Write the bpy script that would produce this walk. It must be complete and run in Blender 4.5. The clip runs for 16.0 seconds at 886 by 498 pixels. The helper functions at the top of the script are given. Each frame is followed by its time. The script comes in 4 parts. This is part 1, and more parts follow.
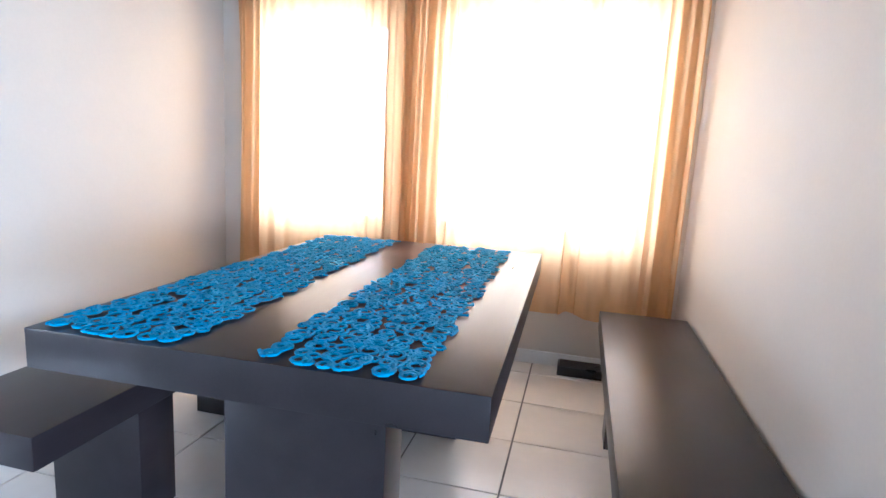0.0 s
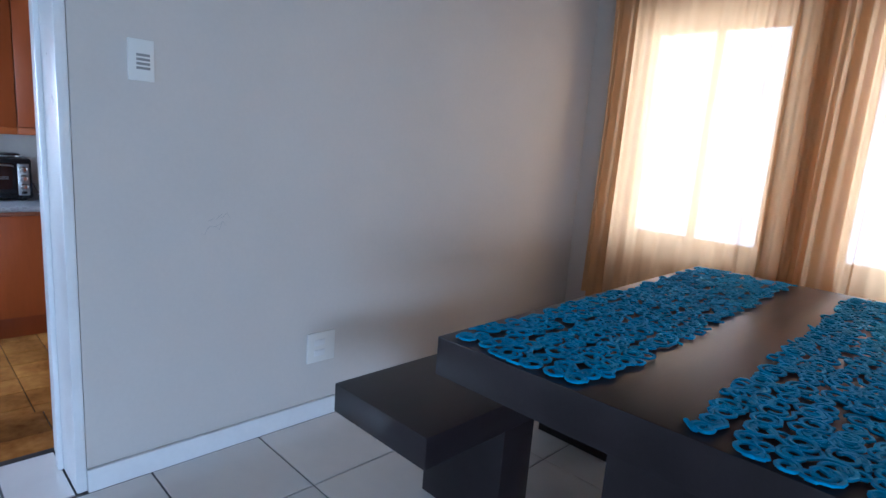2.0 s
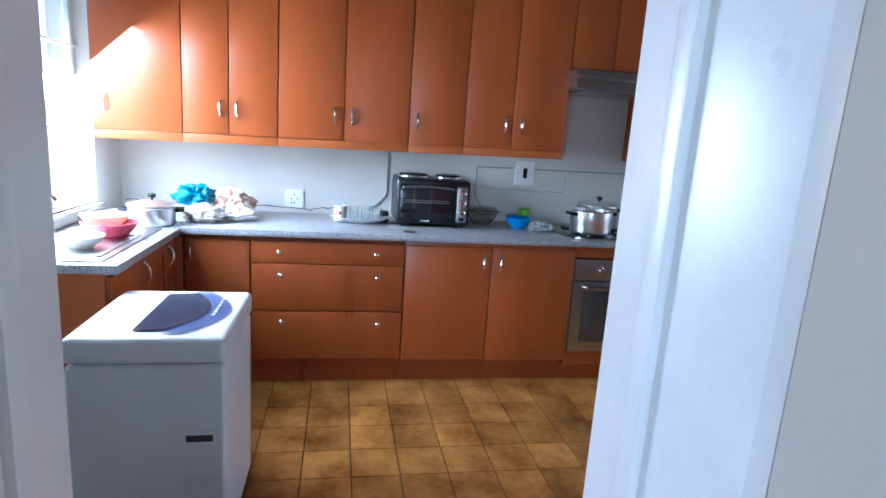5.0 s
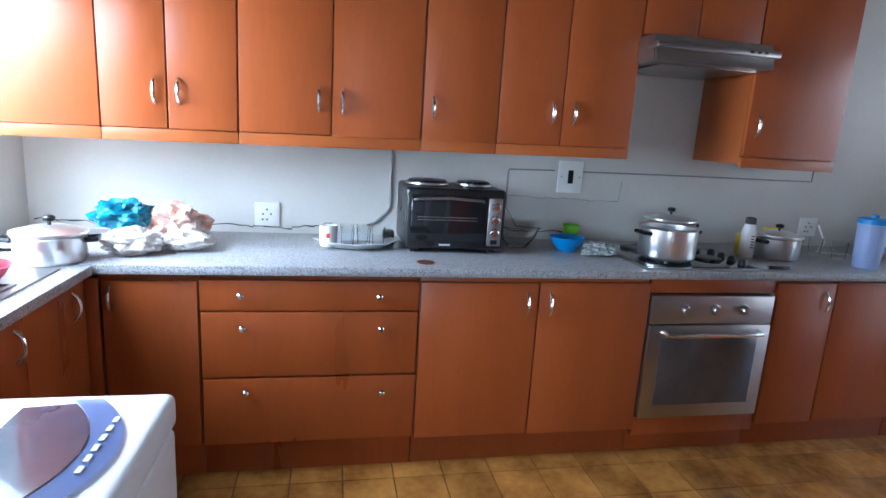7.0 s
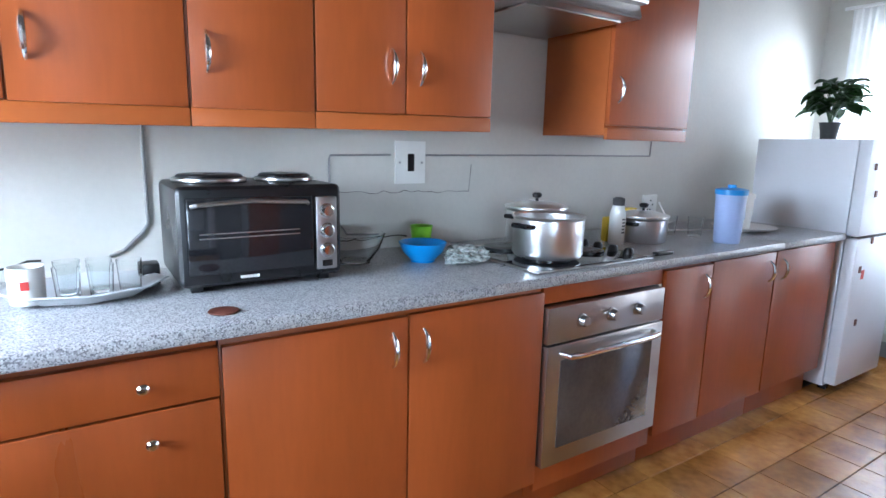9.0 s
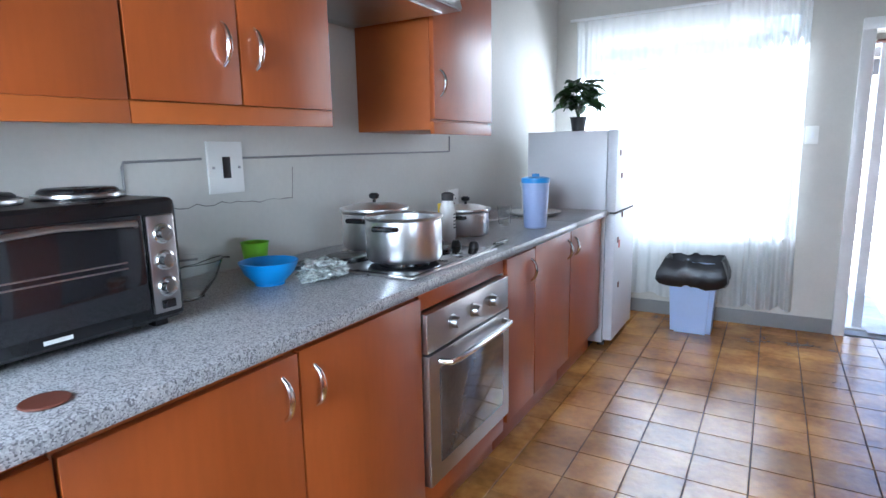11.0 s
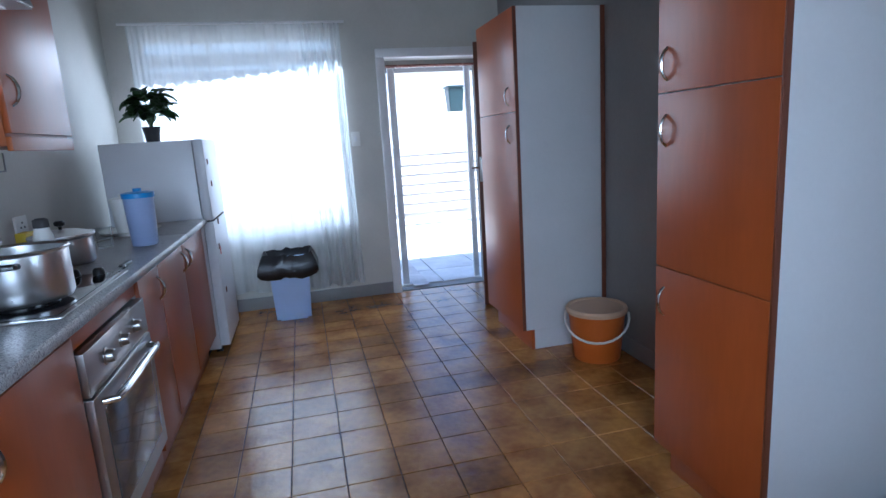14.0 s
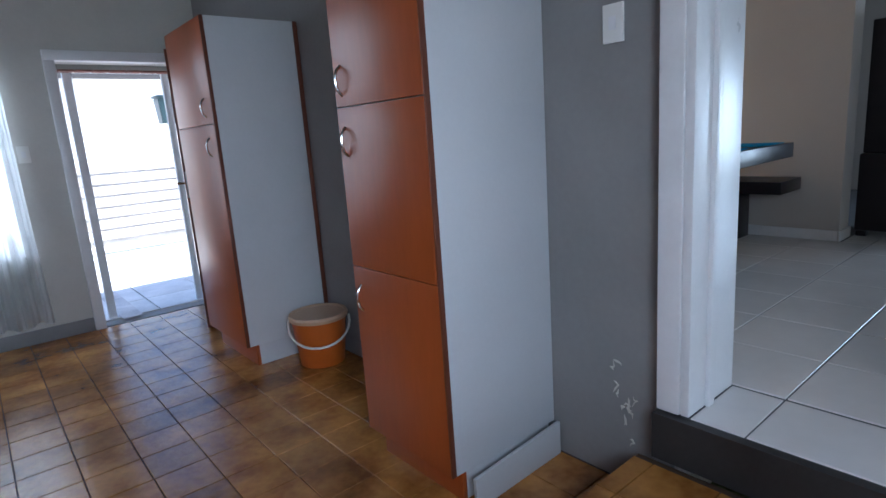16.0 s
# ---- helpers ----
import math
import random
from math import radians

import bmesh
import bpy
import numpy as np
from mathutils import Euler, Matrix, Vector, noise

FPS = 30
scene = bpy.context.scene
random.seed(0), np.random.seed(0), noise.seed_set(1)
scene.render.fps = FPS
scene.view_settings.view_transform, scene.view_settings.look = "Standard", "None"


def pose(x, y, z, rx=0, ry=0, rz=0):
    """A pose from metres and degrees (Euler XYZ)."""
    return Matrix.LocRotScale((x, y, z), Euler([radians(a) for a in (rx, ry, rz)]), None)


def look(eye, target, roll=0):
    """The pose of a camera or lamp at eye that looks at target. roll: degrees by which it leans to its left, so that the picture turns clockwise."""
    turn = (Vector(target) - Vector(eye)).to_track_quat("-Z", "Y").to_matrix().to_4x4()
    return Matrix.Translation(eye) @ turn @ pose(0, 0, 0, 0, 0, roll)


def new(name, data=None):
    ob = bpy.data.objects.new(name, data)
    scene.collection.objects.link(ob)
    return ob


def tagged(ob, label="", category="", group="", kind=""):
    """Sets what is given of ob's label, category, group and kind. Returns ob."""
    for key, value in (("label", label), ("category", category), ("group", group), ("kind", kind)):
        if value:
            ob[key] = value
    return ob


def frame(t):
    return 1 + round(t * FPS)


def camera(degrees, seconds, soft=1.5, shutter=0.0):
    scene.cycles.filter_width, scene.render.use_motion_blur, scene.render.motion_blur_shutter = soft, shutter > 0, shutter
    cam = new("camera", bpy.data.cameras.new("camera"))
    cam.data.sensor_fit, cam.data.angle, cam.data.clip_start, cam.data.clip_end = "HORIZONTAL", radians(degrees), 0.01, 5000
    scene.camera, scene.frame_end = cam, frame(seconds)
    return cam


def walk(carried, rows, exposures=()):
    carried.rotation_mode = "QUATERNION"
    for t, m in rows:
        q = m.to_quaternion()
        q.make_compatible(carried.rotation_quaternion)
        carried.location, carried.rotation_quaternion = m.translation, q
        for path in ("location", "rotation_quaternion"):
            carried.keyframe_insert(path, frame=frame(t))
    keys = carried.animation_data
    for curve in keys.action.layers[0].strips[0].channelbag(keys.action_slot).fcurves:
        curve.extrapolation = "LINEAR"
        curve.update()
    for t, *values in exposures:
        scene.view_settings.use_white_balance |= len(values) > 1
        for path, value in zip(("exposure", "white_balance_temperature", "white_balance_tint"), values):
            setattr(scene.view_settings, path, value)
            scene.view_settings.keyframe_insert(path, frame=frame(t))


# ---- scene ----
cam = camera(76.6, 16.0)
PATH = [
    (0, (-0.719, 1.188, 1.12), (-1.177, 3.105, 0.779), 3.2),
    (0.5, (-0.768, 1.208, 1.123), (-1.443, 3.059, 0.774), 3.3),
    (1, (-0.845, 1.204, 1.13), (-1.76, 2.946, 0.768), 3.3),
    (1.5, (-0.905, 1.195, 1.144), (-2.047, 2.793, 0.767), 3.3),
    (2, (-1.0, 1.239, 1.122), (-2.379, 2.64, 0.756), 4.3),
    (2.5, (-1.136, 1.262, 1.121), (-2.69, 2.462, 0.743), 4.2),
    (3, (-1.3, 1.28, 1.102), (-3.013, 2.238, 0.719), 3.9),
    (3.5, (-1.524, 1.257, 1.084), (-3.359, 1.945, 0.687), 3.6),
    (4, (-1.794, 1.242, 1.07), (-3.696, 1.72, 0.677), 4.1),
    (6.5, (-3.152, 1.137, 1.089), (-5.083, 1.476, 0.696), 3.9),
    (7, (-3.316, 1.216, 1.053), (-5.235, 1.608, 0.648), 3.5),
    (7.5, (-3.503, 1.273, 1.031), (-5.395, 1.788, 0.636), 3.0),
    (8, (-3.721, 1.301, 0.969), (-5.567, 1.962, 0.576), 2.4),
    (8.5, (-3.959, 1.279, 0.947), (-5.708, 2.175, 0.572), 1.9),
    (9, (-4.133, 1.323, 0.938), (-5.778, 2.4, 0.574), 1.3),
    (11.5, (-4.609, 1.145, 0.906), (-5.4, 2.949, 0.562), -1.6),
    (12, (-4.659, 1.088, 0.929), (-5.241, 2.969, 0.58), -2.1),
    (12.5, (-4.69, 1.056, 0.939), (-5.038, 2.992, 0.577), -2.5),
    (13, (-4.747, 1.029, 0.932), (-4.812, 2.994, 0.564), -3.1),
    (13.5, (-4.779, 0.989, 0.932), (-4.583, 2.943, 0.554), -3.4),
    (14, (-4.796, 0.964, 0.928), (-4.337, 2.872, 0.542), -3.6),
    (14.5, (-4.735, 0.912, 0.92), (-4.057, 2.753, 0.528), -3.9),
    (15, (-4.735, 0.881, 0.901), (-3.822, 2.617, 0.514), -3.4),
    (15.5, (-4.717, 0.834, 0.888), (-3.624, 2.464, 0.503), -3.8),
    (16, (-4.692, 0.83, 0.913), (-3.438, 2.335, 0.511), -4.0),
]
EXPOSURES = [(0, 3.25, 5150, 10), (1, 2.7, 5150, 10), (1.5, 2.1, 5100, 11), (2, 1.65, 5000, 12), (2.6, 1.3, 4850, 12), (3.3, 1.75, 4900, 12), (4.0, 2.15, 5050, 11), (6.5, 1.95, 5250, 10), (8, 2.45, 5600, 10), (9, 2.65, 5600, 10), (11.5, 2.4, 5600, 10), (12.5, 2.1, 5550, 10), (13.5, 1.6, 5350, 10), (14.5, 1.05, 5050, 10), (15, 0.9, 5050, 10), (16, 1.15, 5450, 11)]
walk(cam, [(t, look(eye, target, roll)) for t, eye, target, roll in PATH], exposures=EXPOSURES)

# ---- light ----
KF = -0.355                       # kitchen floor level; the dining floor is 0
world = bpy.data.worlds.new("world")
scene.world = world
world.use_nodes = True
wn = world.node_tree.nodes
sky = wn.new("ShaderNodeTexSky")
sky.sky_type, sky.sun_disc = "NISHITA", False
sky.sun_elevation, sky.sun_rotation = radians(68), radians(185)
wn["Background"].inputs["Strength"].default_value = 0.15
world.node_tree.links.new(sky.outputs[0], wn["Background"].inputs["Color"])
sun_data = bpy.data.lights.new("sun", "SUN")
sun_data.energy, sun_data.angle, sun_data.color = 5.0, radians(0.6), (1.0, 0.95, 0.87)
sun = new("sun", sun_data)
az, el = radians(185), radians(68)
sun.matrix_world = look((10 * math.sin(az) * math.cos(el), 10 * math.cos(az) * math.cos(el), 10 * math.sin(el)), (0, 0, 0))


def window_light(name, at, towards, w, h, watts, color=(0.90, 0.95, 1.0)):
    d = bpy.data.lights.new(name, "AREA")
    d.shape, d.size, d.size_y, d.energy, d.color = "RECTANGLE", w, h, watts, color
    ob = new(name, d)
    ob.matrix_world = look(at, towards)
    return ob


window_light("dining_window_light", (-1.45, 4.375, 1.255), (-1.45, 0, 1.255), 2.12, 1.13, 15)
window_light("kitchen_window_light", (-5.15, 5.835, 1.03), (-5.0, 0, -2.4), 1.46, 1.5, 13)
window_light("sink_window_light", (-5.1, -0.27, 1.17), (-5.1, 3.2, -2.6), 1.2, 1.05, 22, (0.80, 0.91, 1.0))
window_light("living_window_light", (2.86, -1.05, 0.80), (-4, -1.05, -5.0), 2.6, 1.4, 64, (0.72, 0.87, 1.0))


# ---- materials ----
def material(name, color, rough=0.5, metal=0.0, vary=0.12, scale=6.0, fine=60.0, bump=0.05, coat=0.0, stretch=(1, 1, 1), tint=None, rand=0.0, alpha=1.0, trans=0.0, spec=0.5):
    m = bpy.data.materials.new(name)
    m.use_nodes = True
    nt = m.node_tree
    n, l = nt.nodes, nt.links
    b = n["Principled BSDF"]
    co = n.new("ShaderNodeTexCoord")
    mp = n.new("ShaderNodeMapping")
    mp.inputs["Scale"].default_value = stretch
    geo = n.new("ShaderNodeNewGeometry")
    l.new(geo.outputs["Position"], mp.inputs["Vector"])
    n1, n2 = n.new("ShaderNodeTexNoise"), n.new("ShaderNodeTexNoise")
    n1.inputs["Scale"].default_value, n2.inputs["Scale"].default_value = scale, fine
    n1.inputs["Detail"].default_value, n2.inputs["Detail"].default_value = 5, 3
    for q in (n1, n2):
        l.new(mp.outputs[0], q.inputs["Vector"])
    add = n.new("ShaderNodeMath")
    add.operation = "MULTIPLY_ADD"
    l.new(n2.outputs["Fac"], add.inputs[0])
    add.inputs[1].default_value = 0.35
    l.new(n1.outputs["Fac"], add.inputs[2])
    ramp = n.new("ShaderNodeMapRange")
    ramp.inputs["From Min"].default_value, ramp.inputs["From Max"].default_value = 0.42, 0.95
    l.new(add.outputs[0], ramp.inputs["Value"])
    mix = n.new("ShaderNodeMix")
    mix.data_type = "RGBA"
    dark = tuple(c * (1 - vary) for c in color)
    light = tint or tuple(min(1, c * (1 + vary)) for c in color)
    mix.inputs["A"].default_value, mix.inputs["B"].default_value = (*dark, 1), (*light, 1)
    l.new(ramp.outputs[0], mix.inputs["Factor"])
    out = mix.outputs["Result"]
    if rand:
        oi = n.new("ShaderNodeObjectInfo")
        hsv = n.new("ShaderNodeHueSaturation")
        rr = n.new("ShaderNodeMapRange")
        rr.inputs["To Min"].default_value, rr.inputs["To Max"].default_value = 1 - rand, 1 + rand
        l.new(oi.outputs["Random"], rr.inputs["Value"])
        l.new(rr.outputs[0], hsv.inputs["Value"])
        l.new(out, hsv.inputs["Color"])
        out = hsv.outputs["Color"]
    l.new(out, b.inputs["Base Color"])
    rmap = n.new("ShaderNodeMapRange")
    rmap.inputs["To Min"].default_value, rmap.inputs["To Max"].default_value = max(0.02, rough - 0.07), min(1, rough + 0.09)
    l.new(n1.outputs["Fac"], rmap.inputs["Value"])
    l.new(rmap.outputs[0], b.inputs["Roughness"])
    b.inputs["Metallic"].default_value = metal
    b.inputs["Coat Weight"].default_value = coat
    b.inputs["Specular IOR Level"].default_value = spec
    b.inputs["Alpha"].default_value = alpha
    b.inputs["Transmission Weight"].default_value = trans
    if bump:
        bp = n.new("ShaderNodeBump")
        bp.inputs["Strength"].default_value, bp.inputs["Distance"].default_value = bump, 0.01
        l.new(add.outputs[0], bp.inputs["Height"])
        l.new(bp.outputs[0], b.inputs["Normal"])
    return m


def cloth(name, color, sheer, glow):
    """Sheer curtain cloth: diffuse, translucent and an open weave."""
    m = bpy.data.materials.new(name)
    m.use_nodes = True
    nt = m.node_tree
    n, l = nt.nodes, nt.links
    n.remove(n["Principled BSDF"])
    d, t, tr = n.new("ShaderNodeBsdfDiffuse"), n.new("ShaderNodeBsdfTranslucent"), n.new("ShaderNodeBsdfTransparent")
    geo = n.new("ShaderNodeNewGeometry")
    no = n.new("ShaderNodeTexNoise")
    no.inputs["Scale"].default_value = 9
    l.new(geo.outputs["Position"], no.inputs["Vector"])
    mx = n.new("ShaderNodeMix")
    mx.data_type = "RGBA"
    mx.inputs["A"].default_value, mx.inputs["B"].default_value = (*[c * 0.88 for c in color], 1), (*color, 1)
    l.new(no.outputs["Fac"], mx.inputs["Factor"])
    for q in (d, t):
        l.new(mx.outputs["Result"], q.inputs["Color"])
    m1, m2 = n.new("ShaderNodeMixShader"), n.new("ShaderNodeMixShader")
    m1.inputs[0].default_value, m2.inputs[0].default_value = glow, sheer
    l.new(d.outputs[0], m1.inputs[1])
    l.new(t.outputs[0], m1.inputs[2])
    l.new(m1.outputs[0], m2.inputs[1])
    l.new(tr.outputs[0], m2.inputs[2])
    l.new(m2.outputs[0], n["Material Output"].inputs["Surface"])
    return m


def speckle(name):
    """Grey speckled laminate."""
    m = material(name, (0.36, 0.36, 0.36), rough=0.3, vary=0.1, bump=0.01)
    n, l = m.node_tree.nodes, m.node_tree.links
    b = n["Principled BSDF"]
    v = n.new("ShaderNodeTexVoronoi")
    v.inputs["Scale"].default_value = 330
    geo = n.new("ShaderNodeNewGeometry")
    l.new(geo.outputs["Position"], v.inputs["Vector"])
    r = n.new("ShaderNodeValToRGB")
    e = r.color_ramp.elements
    e[0].position, e[0].color = 0.0, (0.10, 0.10, 0.11, 1)
    e[1].position, e[1].color = 1.0, (0.52, 0.53, 0.54, 1)
    for p, c in ((0.22, (0.17, 0.17, 0.18, 1)), (0.36, (0.32, 0.32, 0.33, 1)), (0.75, (0.42, 0.42, 0.42, 1))):
        q = e.new(p)
        q.color = c
    sep = n.new("ShaderNodeSeparateColor")
    l.new(v.outputs["Color"], sep.inputs[0])
    l.new(sep.outputs[0], r.inputs[0])
    l.new(r.outputs[0], b.inputs["Base Color"])
    return m


M = {
    "wall": material("cream_wall_paint", (0.62, 0.575, 0.53), 0.6, vary=0.05, scale=1.5, fine=90, bump=0.04),
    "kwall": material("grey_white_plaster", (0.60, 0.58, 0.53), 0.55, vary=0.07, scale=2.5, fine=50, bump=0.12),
    # A darker grey than kwall; east wall, skirting, sills, cables and grille share it.
    "kwall_darker": material("darker_grey_plaster", (0.27, 0.265, 0.26), 0.45, vary=0.10, scale=3, fine=40, bump=0.12),
    # Ceiling is unseen; its dark colour is chosen to cut bounce on upper walls.
    "ceiling": material("darkened_unseen_ceiling", (0.17, 0.14, 0.11), 0.7, vary=0.03),
    "white": material("white_gloss_paint", (0.80, 0.80, 0.80), 0.3, vary=0.05, scale=8, bump=0.03),
    "plastic": material("white_plastic", (0.80, 0.79, 0.75), 0.35, vary=0.03, bump=0.0),
    "cherry": material("cherry_laminate", (0.36, 0.080, 0.016), 0.30, vary=0.16, scale=3.0, fine=40, bump=0.015, stretch=(1.5, 1.5, 0.25), rand=0.05),
    "cherry_edge": material("cherry_laminate_edging", (0.40, 0.10, 0.019), 0.34, vary=0.1, scale=4, fine=30, bump=0.01),
    "panel": material("grey_white_panel", (0.60, 0.61, 0.62), 0.4, vary=0.05, scale=2, bump=0.02),
    "wenge": material("dark_wenge_veneer", (0.017, 0.012, 0.014), 0.30, vary=0.3, scale=4, fine=80, bump=0.03, stretch=(3, 0.3, 3), spec=0.4),
    "counter": speckle("speckled_grey_laminate"),
    "ktile": material("brown_glazed_tile", (0.26, 0.088, 0.017), 0.21, vary=0.32, scale=5.0, fine=30, bump=0.40, spec=0.7, tint=(0.55, 0.255, 0.055), rand=0.2),
    "kgrout": material("dark_grout", (0.060, 0.034, 0.018), 0.8, vary=0.2, bump=0.2),
    "dtile": material("pale_glazed_tile", (0.80, 0.77, 0.745), 0.16, vary=0.05, scale=4, fine=20, bump=0.02, rand=0.03),
    "dgrout": material("grey_grout", (0.16, 0.16, 0.17), 0.8, vary=0.15),
    "slate": material("dark_riser_paint", (0.035, 0.033, 0.032), 0.5, vary=0.3),
    "tan": cloth("tan_voile", (0.78, 0.49, 0.25), 0.08, 0.62),
    "voile": cloth("white_voile", (0.86, 0.88, 0.88), 0.13, 0.58),
    "runner": material("turquoise_felt", (0.004, 0.31, 0.62), 0.8, vary=0.22, scale=30, fine=300, bump=0.3),
    "steel": material("brushed_steel", (0.46, 0.45, 0.44), 0.30, metal=1.0, vary=0.06, fine=200, bump=0.01),
    "alu": material("polished_aluminium", (0.86, 0.86, 0.86), 0.30, metal=1.0, vary=0.05, bump=0.02),
    "chrome": material("satin_chrome", (0.75, 0.74, 0.72), 0.16, metal=1.0, vary=0.03, bump=0.0),
    "black": material("black_plastic", (0.006, 0.006, 0.007), 0.28, vary=0.2, bump=0.01),
    "blackglass": material("dark_oven_glass", (0.012, 0.012, 0.014), 0.06, vary=0.1, bump=0.0, coat=0.4),
    "ovenglass": material("grey_oven_glass", (0.07, 0.06, 0.055), 0.08, vary=0.3, bump=0.0, coat=0.5),
    "fridge": material("white_enamel", (0.72, 0.74, 0.78), 0.32, vary=0.03, bump=0.02),
    "washer": material("washer_white_enamel", (0.78, 0.80, 0.82), 0.3, vary=0.03, bump=0.01),
    "smoke": material("smoked_blue_lid", (0.035, 0.055, 0.11), 0.10, vary=0.2, bump=0.0, coat=0.4),
    "blue": material("blue_plastic", (0.02, 0.25, 0.62), 0.35, vary=0.08, bump=0.0),
    "green": material("lime_plastic", (0.25, 0.66, 0.03), 0.35, vary=0.08, bump=0.0),
    "pink": material("pink_plastic", (0.72, 0.10, 0.16), 0.4, vary=0.08, bump=0.0),
    "yellow": material("pale_yellow_plastic", (0.85, 0.72, 0.40), 0.4, vary=0.06, bump=0.0),
    "jug": material("pale_blue_plastic", (0.42, 0.52, 0.80), 0.3, vary=0.05, bump=0.0, alpha=0.8),
    "bin": material("translucent_blue_plastic", (0.45, 0.58, 0.86), 0.35, vary=0.05, bump=0.0),
    "bag": material("black_plastic_bag", (0.010, 0.010, 0.012), 0.3, vary=0.2, scale=14, bump=0.2),
    "bluebag": material("teal_plastic_bag", (0.01, 0.17, 0.27), 0.22, vary=0.4, scale=30, bump=0.8),
    "clearbag": material("clear_bag_of_vegetables", (0.68, 0.58, 0.48), 0.22, vary=0.3, scale=22, bump=0.7, tint=(0.86, 0.84, 0.82)),
    "orangebag": material("orange_printed_bag", (0.75, 0.28, 0.14), 0.25, vary=0.3, scale=18, bump=0.7, tint=(0.85, 0.75, 0.68)),
    "orange": material("orange_bucket_plastic", (0.56, 0.13, 0.015), 0.4, vary=0.1, bump=0.0),
    "lid": material("cream_bucket_lid", (0.62, 0.42, 0.28), 0.45, vary=0.06, bump=0.0),
    "leaf": material("green_leaf", (0.035, 0.085, 0.022), 0.4, vary=0.4, scale=30, bump=0.05, rand=0.3),
    "pot": material("black_plant_pot", (0.02, 0.02, 0.02), 0.5),
    "glass": None,
    "cloth": material("printed_dishcloth", (0.10, 0.11, 0.11), 0.9, vary=0.6, scale=70, fine=200, bump=0.4, tint=(0.62, 0.66, 0.62)),
    "brown": material("brown_wood_disc", (0.12, 0.035, 0.02), 0.5),
    "crack": material("crack_shadow", (0.05, 0.045, 0.04), 0.9),
    "doorwood": material("dark_door_wood", (0.16, 0.05, 0.025), 0.4, vary=0.25, scale=4, bump=0.03, stretch=(3, 3, 0.3)),
    "brick": material("red_face_brick", (0.22, 0.085, 0.06), 0.85, vary=0.3, scale=20, bump=0.3, rand=0.2),
    "mortar": material("brick_mortar", (0.40, 0.38, 0.35), 0.9),
    "paving": material("pale_paving", (0.72, 0.70, 0.67), 0.85, vary=0.2, scale=3, bump=0.1, rand=0.08),
    "stone": material("pale_block_stone", (0.72, 0.68, 0.65), 0.85, vary=0.3, scale=5, bump=0.3, rand=0.2),
    "grass": material("dry_grass_ground", (0.16, 0.17, 0.07), 0.95, vary=0.4, scale=2, bump=0.3),
    "house": material("pale_house_render", (0.84, 0.82, 0.79), 0.8, vary=0.06),
    "roof": material("dark_roof", (0.06, 0.055, 0.055), 0.8),
    "wheelie": material("dark_green_bin", (0.02, 0.045, 0.05), 0.4),
    "bar": material("white_burglar_bar", (0.78, 0.78, 0.78), 0.4),
    "scuff": material("grey_scuff", (0.42, 0.40, 0.39), 0.7),
    "ink": material("dark_print", (0.10, 0.10, 0.10), 0.7),
    "red": material("red_print", (0.55, 0.05, 0.04), 0.5),
    "ypack": material("yellow_pack", (0.78, 0.55, 0.04), 0.5),
}


def glass(name):
    m = bpy.data.materials.new(name)
    m.use_nodes = True
    b = m.node_tree.nodes["Principled BSDF"]
    b.inputs["Base Color"].default_value = (0.96, 0.98, 0.98, 1)
    b.inputs["Roughness"].default_value = 0.03
    b.inputs["Transmission Weight"].default_value = 1.0
    b.inputs["IOR"].default_value = 1.28
    return m


M["glass"] = glass("clear_glass")


# ---- mesh helpers ----
def box(bm, x0, x1, y0, y1, z0, z1, bevel=0.0, seg=2, mat=0):
    r = bmesh.ops.create_cube(bm, size=1)
    v = r["verts"]
    for p in v:
        p.co = Vector(((x0 + x1) / 2 + p.co.x * (x1 - x0), (y0 + y1) / 2 + p.co.y * (y1 - y0), (z0 + z1) / 2 + p.co.z * (z1 - z0)))
    if bevel:
        edges = list({e for p in v for e in p.link_edges})
        bmesh.ops.bevel(bm, geom=edges, offset=bevel, segments=seg, affect="EDGES", profile=0.6)
    return v


def lathe(bm, profile, at=(0, 0, 0), seg=32, sx=1.0, sy=1.0):
    """Turns (radius, height) pairs round the upright axis at the place given."""
    rings = []
    for r, h in profile:
        if r < 1e-5:
            rings.append([bm.verts.new((at[0], at[1], at[2] + h))])
        else:
            rings.append([bm.verts.new((at[0] + sx * r * math.cos(2 * math.pi * i / seg), at[1] + sy * r * math.sin(2 * math.pi * i / seg), at[2] + h)) for i in range(seg)])
    for a, b in zip(rings, rings[1:]):
        for i in range(seg):
            j = (i + 1) % seg
            if len(a) == 1 and len(b) == 1:
                continue
            if len(a) == 1:
                bm.faces.new((a[0], b[j], b[i]))
            elif len(b) == 1:
                bm.faces.new((a[i], a[j], b[0]))
            else:
                bm.faces.new((a[i], a[j], b[j], b[i]))


def tube(bm, pts, r, seg=8, closed=False):
    pts = [Vector(p) for p in pts]
    rings = []
    n = len(pts)
    for i, p in enumerate(pts):
        a = pts[(i - 1) % n] if closed or i else p
        b = pts[(i + 1) % n] if closed or i < n - 1 else p
        d = (b - a).normalized()
        u = d.orthogonal().normalized() if i == 0 else (u - d * u.dot(d)).normalized()
        w = d.cross(u)
        rr = r[i] if isinstance(r, (list, tuple)) else r
        rings.append([bm.verts.new(p + rr * (math.cos(2 * math.pi * k / seg) * u + math.sin(2 * math.pi * k / seg) * w)) for k in range(seg)])
    for i in range(n if closed else n - 1):
        a, b = rings[i], rings[(i + 1) % n]
        for k in range(seg):
            bm.faces.new((a[k], a[(k + 1) % seg], b[(k + 1) % seg], b[k]))
    if not closed:
        bm.faces.new(rings[0][::-1])
        bm.faces.new(rings[-1])


